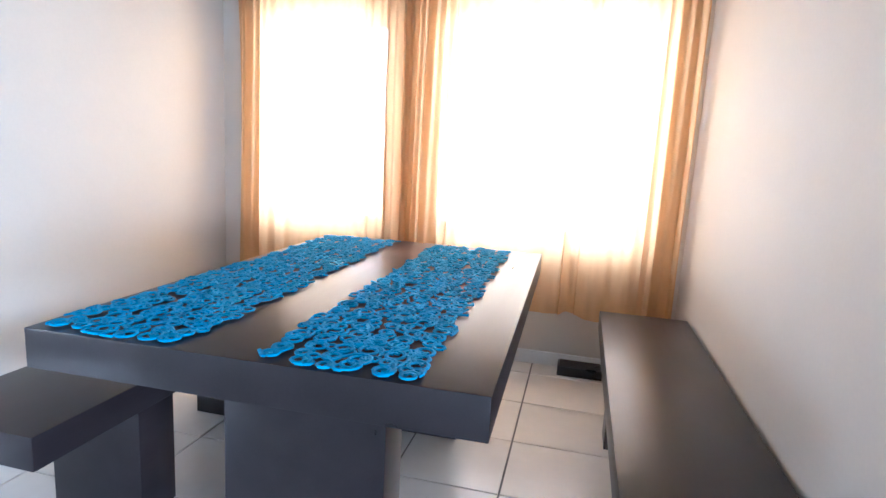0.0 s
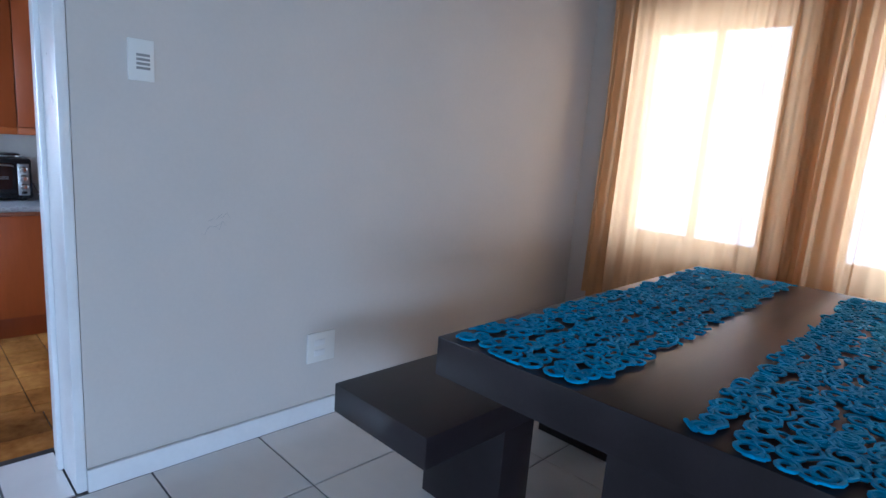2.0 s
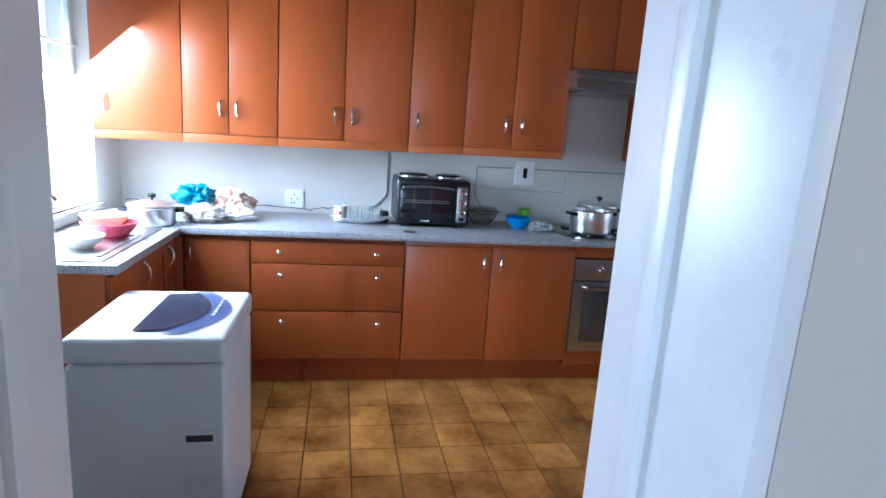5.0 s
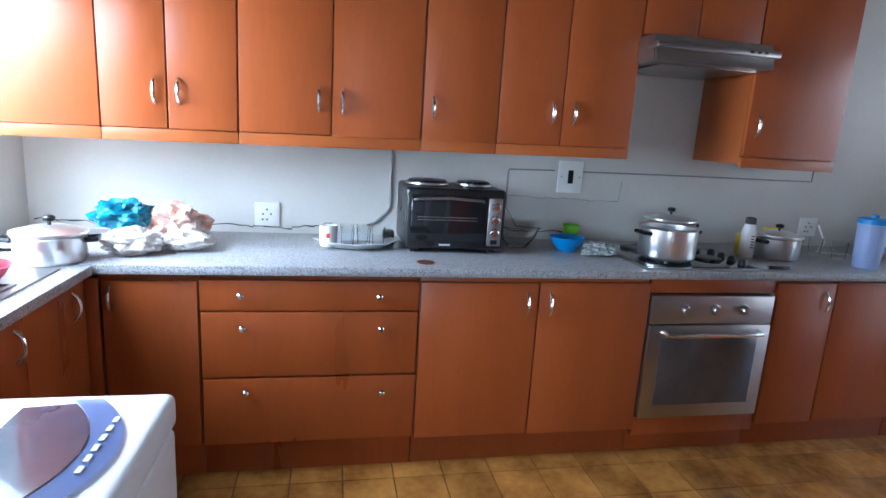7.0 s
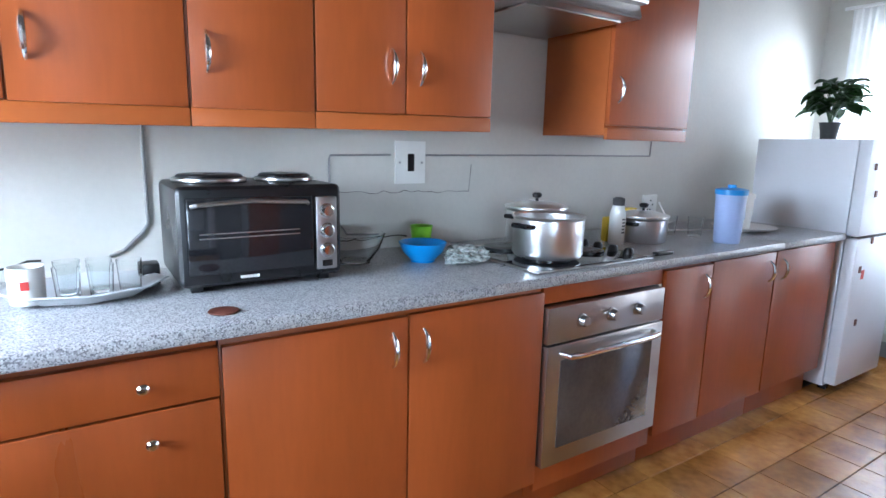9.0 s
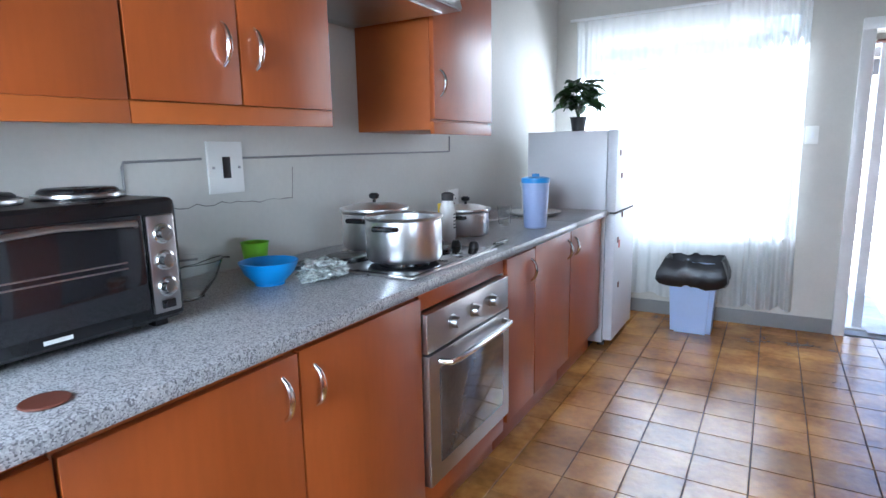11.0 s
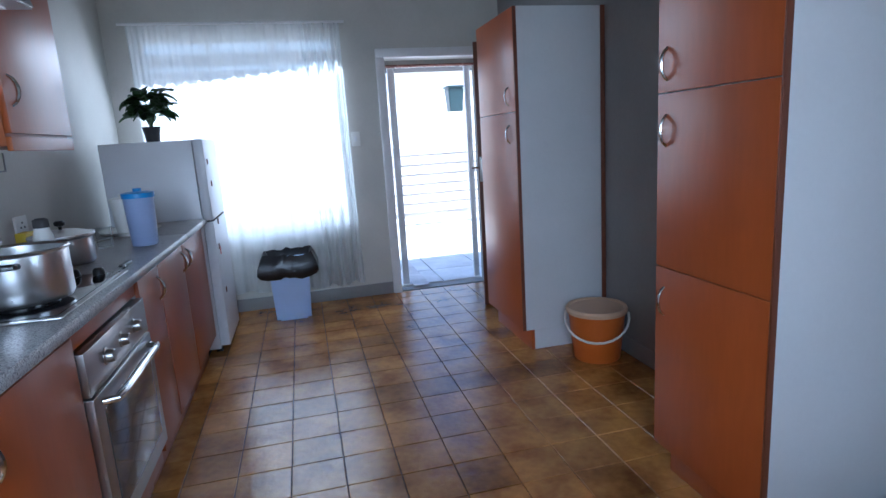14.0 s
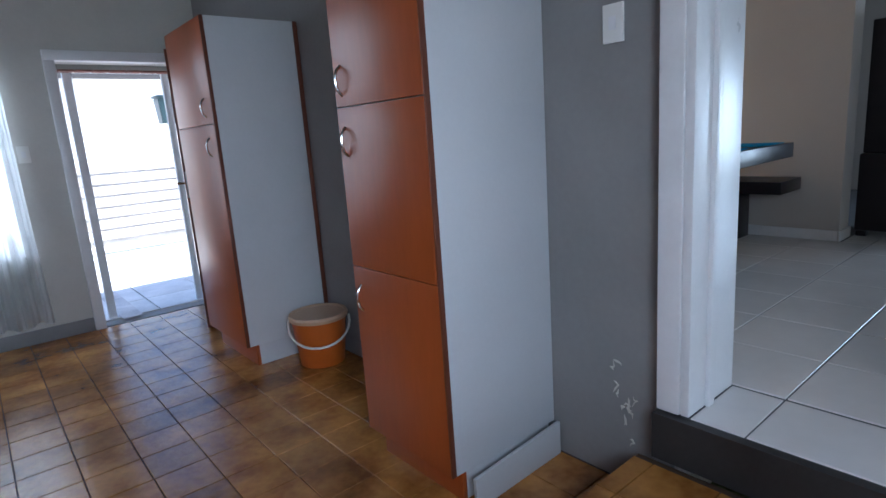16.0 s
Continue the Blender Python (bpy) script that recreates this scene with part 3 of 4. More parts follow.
boxes("control_panel", "steel", oven, (-5.4425, -5.412, 2.579, 3.183, 0.295, 0.422), bevel=0.005)
od = boxes("door", "steel", oven, (-5.4425, -5.408, 2.579, 3.183, -0.150, 0.290), bevel=0.006)
boxes("window", "ovenglass", od, (-5.4078, -5.4045, 2.640, 3.120, -0.085, 0.235), bevel=0.001)
bm = bmesh.new()
tube(bm, [(-5.408, 2.64, 0.258), (-5.372, 2.65, 0.258), (-5.365, 2.70, 0.258), (-5.365, 3.06, 0.258), (-5.372, 3.11, 0.258), (-5.408, 3.12, 0.258)], 0.011, 10)
put("handle", bm, "chrome", od, label="chrome bar handle")
for y in (2.735, 2.885, 3.03):
    bm = bmesh.new()
    lathe(bm, [(0, 0.026), (0.016, 0.025), (0.019, 0.020), (0.020, 0.004), (0.026, 0.002), (0.026, 0), (0, 0)], seg=20)
    bmesh.ops.rotate(bm, verts=bm.verts, cent=(0, 0, 0), matrix=Matrix.Rotation(radians(90), 3, "Y"))
    bmesh.ops.translate(bm, verts=bm.verts, vec=(-5.4118, y, 0.36))
    put("knob", bm, "steel", oven)

# counters
boxes("countertop", "counter", None, (-6.078, -5.395, 0.31, 4.030, 0.498, 0.536), bevel=0.012, label="grey speckled laminate countertop with rounded front", category="countertop")
boxes("countertop", "counter", None, (-6.078, -5.397, 4.033, 4.655, 0.498, 0.5355), bevel=0.012, label="short grey speckled laminate countertop beside the fridge", category="countertop")
boxes("sink_countertop", "counter", None, (-5.398, -4.56, -0.095, 0.408, 0.497, 0.534), (-6.078, -5.402, -0.095, 0.308, 0.497, 0.534), bevel=0.010, label="grey speckled laminate countertop round the sink", category="countertop")
su = thing("sink_cabinet", "cherry laminate sink cabinet", "cabinet")
boxes("body", "cherry_edge", su, (-5.42, -4.60, -0.09, 0.345, KF + 0.155, 0.496), bevel=0.002)
boxes("filler", "cherry", su, (-5.452, -5.4305, 0.346, 0.404, ZB, ZT), bevel=0.002)
boxes("kick_board", "cherry", su, (-5.41, -4.60, 0.29, 0.305, KF, KF + 0.154), bevel=0.001)
for x0, x1, hx in ((-5.42, -5.02, -5.33), (-5.016, -4.61, -4.97)):
    d = boxes("door", "cherry", su, (x0, x1, 0.346, 0.366, ZB, ZT), bevel=0.0025)
    bm = bmesh.new()
    tube(bm, [(hx, 0.364 + 0.026 * math.sin(math.pi * i / 8) ** 0.6, 0.35 + 0.10 * i / 8) for i in range(9)], 0.006, 8)
    put("handle", bm, "chrome", d, label="bowed chrome handle")

# stainless sink let into the counter
sink = thing("sink", "stainless steel sink with drainer beside the window", "sink")
bm = bmesh.new()
box(bm, -5.32, -4.60, -0.03, 0.34, 0.5345, 0.540, bevel=0.002)
put("drainer", bm, "steel", sink)
boxes("bowl_rim", "steel", sink, (-5.10, -4.66, 0.005, 0.022, 0.5402, 0.546), (-5.10, -4.66, 0.295, 0.312, 0.5402, 0.546), (-5.117, -5.10, 0.005, 0.312, 0.5402, 0.546), bevel=0.002)
bm = bmesh.new()
tube(bm, [(-4.85, -0.05, 0.54), (-4.85, -0.05, 0.70), (-4.85, -0.02, 0.745), (-4.85, 0.06, 0.745), (-4.85, 0.09, 0.72)], 0.011, 10)
put("tap", bm, "chrome", sink, label="chrome swan-neck tap")

# ---- kitchen: wall units ----
UX = -5.70
SAG = 0.015
def wall_unit(label, y0, y1, z0, z1, doors, trim=True):
    u = thing("wall_cabinet", label, "cabinet", "wall cabinets")
    boxes("body", "cherry_edge", u, (-6.078, UX - 0.021, y0, y1, z0 + 0.012, z1), bevel=0.002)
    if trim:
        boxes("light_rail", "cherry_edge", u, (UX - 0.022, UX - 0.003, y0, y1, z0 - 0.005, z0 + 0.042), bevel=0.003)
    for a, b, c, hy in doors:
        f = boxes("door", "cherry", u, (UX - 0.02, UX, a + 0.002, b - 0.002, c, z1 - 0.002), bevel=0.0025)
        if hy is not None:
            bow_handle(f, UX - 0.002, hy, c + 0.140, 0.10)
    for part in u.children_recursive:        # the row hangs a little out of level
        for v in part.data.vertices:
            v.co.z += SAG * (min(v.co.y, 2.515) - 2.515)


zd = 1.034
wall_unit("tall cherry laminate corner wall cabinet beside the window", -0.095, 0.349, 0.990, 2.05, [(-0.093, 0.349, zd, -0.03)])
wall_unit("cherry laminate double wall cabinet", 0.351, 0.847, 0.990, 2.05, [(0.351, 0.588, zd + 0.002, 0.545), (0.590, 0.846, zd + 0.002, 0.632)])
wall_unit("cherry laminate double wall cabinet", 0.849, 1.579, 0.990, 2.05, [(0.849, 1.208, zd + 0.002, 1.158), (1.210, 1.578, zd - 0.002, 1.252)])
wall_unit("cherry laminate wall cabinet above the toaster oven", 1.581, 1.908, 0.990, 2.05, [(1.582, 1.907, zd - 0.003, 1.624)])
wall_unit("cherry laminate double wall cabinet", 1.910, 2.535, 0.990, 2.05, [(1.910, 2.199, zd, 2.152), (2.201, 2.534, zd, 2.251)])
wall_unit("short cherry laminate wall cabinet above the hood", 2.537, 3.124, 1.515, 2.05, [(2.537, 2.801, 1.530, None), (2.803, 3.123, 1.530, None)], trim=False)
wall_unit("cherry laminate wall cabinet beside the hood", 3.126, 3.648, 0.980, 2.05, [(3.126, 3.647, zd - 0.002, 3.175)])

hood = thing("extractor_hood", "slim stainless steel extractor hood", "extractor hood")
bm = bmesh.new()
vs = box(bm, -6.075, -5.555, 2.522, 3.102, 1.405, 1.513)
for v in vs:
    if v.co.x > -5.6 and v.co.z > 1.46:
        v.co.x -= 0.03
bmesh.ops.bevel(bm, geom=bm.edges[:], offset=0.006, segments=2, affect="EDGES")
put("body", bm, "steel", hood)
boxes("visor", "steel", hood, (-5.62, -5.535, 2.518, 3.107, 1.452, 1.482), bevel=0.010)
boxes("filter", "steel", hood, (-6.0, -5.62, 2.60, 3.06, 1.397, 1.404), bevel=0.001)
for i in range(3):
    boxes("button", "black", hood, (-5.5349, -5.530, 2.95 + 0.035 * i, 2.965 + 0.035 * i, 1.463, 1.471), bevel=0.001)


# ---- tall cupboards ----
def tall(label, y0, y1, joints, ztop, zkick):
    c = thing("tall_cupboard", label, "cupboard", "tall cupboards")
    boxes("body", "panel", c, (-3.60, -3.078, y0, y1, zkick, ztop), bevel=0.002)
    boxes("edge", "doorwood", c, (-3.6205, -3.6005, y0 - 0.0005, y0 + 0.006, zkick, ztop), bevel=0.001)
    if y0 > 3:
        boxes("filler", "doorwood", c, (-3.104, -3.0785, y0 - 0.008, y0 - 0.0005, zkick, ztop), bevel=0.001)
    boxes("kick_board", "cherry", c, (-3.56, -3.54, y0 + 0.02, y1 - 0.02, KF, zkick - 0.001), bevel=0.001)
    boxes("kick_side", "panel", c, (-3.54, -3.09, y0 + 0.02, y0 + 0.036, KF, zkick - 0.001), bevel=0.001)
    zs = [zkick + 0.002] + joints + [ztop]
    for i, (a, b) in enumerate(zip(zs, zs[1:])):
        d = boxes("door", "cherry", c, (-3.6215, -3.6015, y0 + 0.007, y1 - 0.003, a + 0.002, b - 0.002), bevel=0.0025)
        bm = bmesh.new()
        hz = a + 0.09 if i == len(zs) - 2 else b - 0.12
        hy = y1 - 0.05 if y0 < 3 else y0 + 0.10
        tube(bm, [(-3.620 - 0.024 * math.sin(math.pi * k / 8) ** 0.6, hy, hz - 0.05 + 0.10 * k / 8) for k in range(9)], 0.0055, 8)
        put("handle", bm, "chrome", d, label="bowed chrome handle")
    return c


tall("tall cupboard, cherry doors and pale grey side, by the door", 3.942, 4.58, [1.047], 1.597, -0.224)
t2 = tall("tall cupboard, cherry doors, pale grey side, loose kick panel", 2.150, 2.66, [0.446, 1.028], 2.10, -0.232)
bm = bmesh.new()
vs = box(bm, -3.56, -3.09, 2.112, 2.127, KF, -0.222, bevel=0.0015)
for v in bm.verts:
    v.co.y += 0.06 * (v.co.x + 3.09) * (0.2 - v.co.z)
    if v.co.z > -0.3:
        v.co.z -= 0.02 * (v.co.x + 3.1) / -0.46
put("loose_panel", bm, "panel", t2, label="loose pale kick panel")

# ---- fridge ----
fr = thing("fridge", "white two-door fridge freezer with worn magnets", "fridge")
boxes("body", "fridge", fr, (-5.94, -5.425, 4.70, 5.255, KF + 0.025, 1.015), bevel=0.008)
boxes("freezer_door", "fridge", fr, (-5.423, -5.362, 4.698, 5.257, 0.515, 1.019), bevel=0.014)
boxes("fridge_door", "fridge", fr, (-5.423, -5.362, 4.698, 5.257, KF + 0.045, 0.505), bevel=0.014)
boxes("grip", "roof", fr, (-5.405, -5.364, 4.72, 5.235, 0.5055, 0.5145), bevel=0.001)
for x in (-5.92, -5.46):
    for y in (4.73, 5.19):
        boxes("foot", "black", fr, (x, x + 0.04, y, y + 0.04, KF, KF + 0.025))
for i, z in enumerate((0.86, 0.72, 0.47, 0.32, 0.02)):
    boxes("magnet", "brown", fr, (-5.3618, -5.357, 4.76 + 0.05 * (i % 3), 4.785 + 0.05 * (i % 3), z, z + 0.035), bevel=0.001)
boxes("sticker", "red", fr, (-5.3618, -5.3605, 4.80, 4.835, 0.28, 0.33), bevel=0)


def leaf_mesh(rnd, length):
    bm = bmesh.new()
    rows = []
    for k in range(6):
        s = k / 5
        w = 0.36 * length * math.sin(math.pi * min(1, s * 0.94 + 0.06)) ** 0.8
        zc = 0.10 * length * math.sin(2.6 * s) - 0.25 * length * s * s
        rows.append([bm.verts.new((length * s, w * q, zc + abs(q) * 0.12 * length)) for q in (-1, 0, 1)])
    for a, b in zip(rows, rows[1:]):
        for i in range(2):
            bm.faces.new((a[i], a[i + 1], b[i + 1], b[i]))
    bmesh.ops.solidify(bm, geom=bm.faces[:], thickness=0.0006)
    return bm


plant = thing("pot_plant", "green leafy plant in a small black pot on the fridge", "plant", at=(0, 0, 0))
bm = bmesh.new()
lathe(bm, [(0, 0), (0.040, 0), (0.046, 0.05), (0.054, 0.095), (0.058, 0.10), (0.052, 0.10), (0.048, 0.085), (0, 0.085)], (-5.70, 5.0, 1.0155), 24)
put("pot", bm, "pot", plant)
rp = random.Random(11)
leaf_data = []
for i in range(4):
    b = leaf_mesh(rp, 0.075 + 0.012 * i)
    me = bpy.data.meshes.new("leaf")
    b.to_mesh(me)
    b.free()
    me.materials.append(M["leaf"])
    leaf_data.append(me)
bm = bmesh.new()
for i in range(12):
    a = i * 2.4
    tube(bm, [(-5.70, 5.0, 1.095), (-5.70 + 0.03 * math.cos(a), 5 + 0.03 * math.sin(a), 1.19), (-5.70 + 0.075 * math.cos(a), 5 + 0.075 * math.sin(a), 1.245 + 0.04 * math.sin(i))], 0.003, 5)
put("stem", bm, "leaf", plant)
for i in range(85):
    a, h, r = rp.uniform(0, 6.28), rp.uniform(0, 1), rp.uniform(0.01, 0.095)
    lf = new("leaf", leaf_data[i % 4])
    lf.parent = plant
    lf.matrix_local = Matrix.Translation((-5.70 + r * math.cos(a), 5.0 + r * math.sin(a), 1.155 + 0.17 * h * (1 - 2.0 * r) + 0.02)) @ Euler((rp.uniform(-0.5, 0.5), rp.uniform(-0.7, 0.5), a + rp.uniform(-0.6, 0.6))).to_matrix().to_4x4()

# ---- washing machine ----
wm = thing("washing_machine", "white top-loading washing machine with smoked blue lid", "washing machine")
WX0, WX1, WY0, WY1, WT = -4.61, -4.09, 0.415, 0.868, 0.375

bm = bmesh.new()
box(bm, WX0, WX1, WY0, WY1, KF + 0.035, WT - 0.03, bevel=0.022, seg=3)
put("body", bm, "washer", wm)
bm = bmesh.new()
box(bm, WX0 - 0.003, WX1 + 0.004, WY0 - 0.003, WY1 + 0.004, WT - 0.028, WT + 0.055, bevel=0.024, seg=4)
put("top", bm, "washer", wm)
bm = bmesh.new()
n = 20
top, low = [], []
for i in range(n + 1):
    s = i / n
    x = WX0 + 0.04 + (WX1 - WX0 - 0.08) * s
    y = WY1 - 0.035 - 0.10 * (2 * s - 1) ** 2
    top.append((x, y))
va = [bm.verts.new((x, y, WT + 0.062)) for x, y in top]
vb = [bm.verts.new((x, y - 0.060, WT + 0.062)) for x, y in top]
for i in range(n):
    bm.faces.new((va[i], va[i + 1], vb[i + 1], vb[i]))
bmesh.ops.solidify(bm, geom=bm.faces[:], thickness=0.006)
put("control_panel", bm, "jug", wm, label="pale blue curved control panel")
bm = bmesh.new()
va = [bm.verts.new((x, y - 0.063, WT + 0.064)) for x, y in top[1:-1]]
vb = [bm.verts.new((x, WY0 + 0.17, WT + 0.058)) for x, y in top[1:-1]]
for i in range(len(va) - 1):
    bm.faces.new((va[i], va[i + 1], vb[i + 1], vb[i]))
bmesh.ops.solidify(bm, geom=bm.faces[:], thickness=0.007)
put("lid", bm, "smoke", wm, label="smoked blue lid")
for i in range(6):
    boxes("button", "white", wm, (WX0 + 0.13 + 0.035 * i, WX0 + 0.152 + 0.035 * i, WY1 - 0.080, WY1 - 0.070, WT + 0.0625, WT + 0.066), bevel=0.001)
boxes("grip", "roof", wm, (WX1 + 0.0005, WX1 + 0.003, 0.75, 0.83, 0.092, 0.115), bevel=0.001)
boxes("grip_frame", "washer", wm, (WX1 + 0.0005, WX1 + 0.007, 0.745, 0.835, 0.116, 0.122), (WX1 + 0.0005, WX1 + 0.007, 0.745, 0.835, 0.085, 0.091), bevel=0.002)
boxes("base", "black", wm, (WX0 + 0.02, WX1 - 0.015, WY0 + 0.02, WY1 - 0.015, KF, KF + 0.034), bevel=0.004)

# ---- things on the counter ----
CT = 0.537


def toaster_oven():
    t = thing("toaster_oven", "black countertop oven with two hot plates on top", "toaster oven")
    x0, x1, y0, y1, z0, z1 = -6.0, -5.665, 1.525, 1.968, CT + 0.018, CT + 0.285
    bm = bmesh.new()
    box(bm, x0, x1, y0, y1, z0, z1, bevel=0.022, seg=3)
    put("body", bm, "black", t)
    for x in (x0 + 0.03, x1 - 0.06):
        for y in (y0 + 0.03, y1 - 0.06):
            boxes("foot", "black", t, (x, x + 0.03, y, y + 0.03, CT, z0 + 0.004))
    d = boxes("door", "blackglass", t, (x1 - 0.002, x1 + 0.012, y0 + 0.02, y1 - 0.09, z0 + 0.035, z1 - 0.03), bevel=0.006)
    bm = bmesh.new()
    tube(bm, [(x1 + 0.010, y0 + 0.035, z1 - 0.052), (x1 + 0.03, y0 + 0.045, z1 - 0.046), (x1 + 0.034, (y0 + y1) / 2 - 0.04, z1 - 0.038), (x1 + 0.03, y1 - 0.115, z1 - 0.046), (x1 + 0.010, y1 - 0.105, z1 - 0.052)], 0.006, 8)
    put("handle", bm, "steel", d)
    boxes("control_panel", "steel", t, (x1 - 0.002, x1 + 0.010, y1 - 0.082, y1 - 0.018, z0 + 0.02, z1 - 0.035), bevel=0.006)
    for i in range(3):
        bm = bmesh.new()
        lathe(bm, [(0, 0.020), (0.014, 0.019), (0.018, 0.006), (0.022, 0.004), (0.022, 0), (0, 0)], seg=18)
        bmesh.ops.rotate(bm, verts=bm.verts, cent=(0, 0, 0), matrix=Matrix.Rotation(radians(90), 3, "Y"))
        bmesh.ops.translate(bm, verts=bm.verts, vec=(x1 + 0.0102, y1 - 0.05, z0 + 0.078 + 0.057 * i))
        put("knob", bm, "chrome", t)
    boxes("switch", "black", t, (x1 + 0.0102, x1 + 0.014, y1 - 0.065, y1 - 0.035, z0 + 0.03, z0 + 0.048), bevel=0.001)
    boxes("badge", "plastic", t, (x1 + 0.0005, x1 + 0.002, y0 + 0.15, y0 + 0.20, z0 + 0.017, z0 + 0.025), bevel=0)
    boxes("rack", "steel", t, *[(x1 + 0.0122, x1 + 0.0127, y0 + 0.05, y1 - 0.13, z0 + 0.13 + q, z0 + 0.133 + q) for q in (0.0, 0.012)], bevel=0)
    for y, r in ((y0 + 0.115, 0.088), (y1 - 0.115, 0.075)):
        bm = bmesh.new()
        lathe(bm, [(r + 0.010, 0), (r + 0.010, 0.008), (r + 0.004, 0.012), (r + 0.002, 0.012), (r, 0.018), (r - 0.006, 0.022), (0.02, 0.022), (0.015, 0.019), (0, 0.019)], ((x0 + x1) / 2, y, z1 + 0.0005), 36)
        put("hot_plate", bm, "black", t)
        bm = bmesh.new()
        lathe(bm, [(r + 0.011, 0.001), (r + 0.013, 0.004), (r + 0.012, 0.010), (r + 0.005, 0.0125)], ((x0 + x1) / 2, y, z1 + 0.001), 36)
        put("ring", bm, "steel", t)


toaster_oven()


def pot(x, y, r, h, lidded, label, z=CT, seg=40):
    p = thing("cooking_pot", label, "pot", "aluminium pots")
    bm = bmesh.new()
    prof = [(0, 0.0), (r * 0.94, 0.0), (r, 0.012), (r, h - 0.008), (r + 0.006, h), (r + 0.002, h + 0.003), (r - 0.006, h - 0.004), (r - 0.006, 0.02), (0, 0.016)]
    lathe(bm, prof, (x, y, z), seg)
    put("body", bm, "alu", p)
    for s in (-1, 1):
        bm = bmesh.new()
        a = radians(100 if s > 0 else -80)
        c, d = math.cos(a), math.sin(a)
        q = [(x + c * (r - 0.002) - 0.03 * d, y + d * (r - 0.002) + 0.03 * c, z + h * 0.80), (x + c * (r + 0.034) - 0.028 * d, y + d * (r + 0.034) + 0.028 * c, z + h * 0.83), (x + c * (r + 0.034) + 0.028 * d, y + d * (r + 0.034) - 0.028 * c, z + h * 0.83), (x + c * (r - 0.002) + 0.03 * d, y + d * (r - 0.002) - 0.03 * c, z + h * 0.80)]
        tube(bm, q, 0.009, 8)
        put("handle", bm, "black", p)
    if lidded:
        bm = bmesh.new()
        lathe(bm, [(r + 0.008, h + 0.004), (r + 0.008, h + 0.012), (r - 0.01, h + 0.016), (r * 0.6, h + 0.026), (0, h + 0.030)], (x, y, z), seg)
        put("lid", bm, "alu", p)
        bm = bmesh.new()
        lathe(bm, [(0.006, h + 0.028), (0.006, h + 0.040), (0.018, h + 0.046), (0.020, h + 0.058), (0.012, h + 0.064), (0, h + 0.064)], (x, y, z), 16)
        put("lid_knob", bm, "black", p)


hob = thing("gas_hob", "black and steel hob let into the counter", "hob")
boxes("plate", "steel", hob, (-5.93, -5.425, 2.53, 3.11, CT, CT + 0.006), bevel=0.003)
boxes("glass", "blackglass", hob, (-5.915, -5.44, 2.545, 3.095, CT + 0.0065, CT + 0.009), bevel=0.001)
for x, y, r in ((-5.58, 2.715, 0.085), (-5.81, 2.70, 0.075), (-5.60, 2.95, 0.06), (-5.81, 2.97, 0.075)):
    bm = bmesh.new()
    lathe(bm, [(r, 0), (r, 0.010), (r - 0.012, 0.013), (0.02, 0.013), (0, 0.011)], (x, y, CT + 0.0095), 32)
    put("hot_plate", bm, "black", hob)
for i in range(4):
    bm = bmesh.new()
    lathe(bm, [(0.020, 0), (0.018, 0.016), (0.012, 0.024), (0, 0.025)], (-5.50 - 0.075 * i, 3.06, CT + 0.0095), 18)
    put("knob", bm, "black", hob)

pot(-5.58, 2.715, 0.125, 0.14, False, "large shiny aluminium pot on the hob", CT + 0.024)
pot(-5.815, 2.87, 0.12, 0.135, True, "lidded aluminium pot with black knob", CT + 0.024)
pot(-5.73, 3.43, 0.105, 0.105, True, "small lidded aluminium pot beside the hob", CT)
pot(-5.45, 0.26, 0.11, 0.095, True, "lidded aluminium pot beside the sink", 0.5355)


def bowl(name, mat, label, x, y, r, h, z, foot=0.5):
    bm = bmesh.new()
    lathe(bm, [(0, 0), (r * foot, 0), (r * foot, 0.006), (r * 0.82, h * 0.5), (r, h), (r - 0.004, h + 0.001), (r * 0.80, h * 0.5 + 0.004), (r * foot * 0.9, 0.010), (0, 0.010)], (x, y, z), 36)
    return put(name, bm, mat, label=label, category="bowl")


bowl("plastic_bowl", "blue", "bright blue plastic bowl on the counter", -5.785, 2.32, 0.085, 0.068, CT)
bowl("glass_bowl", "glass", "clear glass mixing bowl beside the toaster oven", -5.87, 2.10, 0.105, 0.10, CT)
bm = bmesh.new()
lathe(bm, [(0, 0), (0.030, 0), (0.042, 0.10), (0.044, 0.102), (0.040, 0.10), (0.028, 0.006), (0, 0.006)], (-5.93, 2.40, CT), 28)
put("plastic_cup", bm, "green", label="lime green plastic cup", category="cup")


def crumple(name, mat, label, cat, x, y, z, sx, sy, sz, seed, amp=0.25):
    bm = bmesh.new()
    bmesh.ops.create_icosphere(bm, subdivisions=4, radius=1)
    off = Vector((seed * 3.1, seed * 1.7, 0))
    for v in bm.verts:
        d = v.co.normalized()
        k = 1 + amp * noise.noise(d * 2.2 + off) + amp * 0.6 * noise.noise(d * 6 + off) + amp * 0.25 * noise.noise(d * 15 + off)
        v.co = Vector((x + d.x * sx * k, y + d.y * sy * k, max(z, z + sz * 0.9 + d.z * sz * k)))
    put(name, bm, mat, label=label, category=cat)


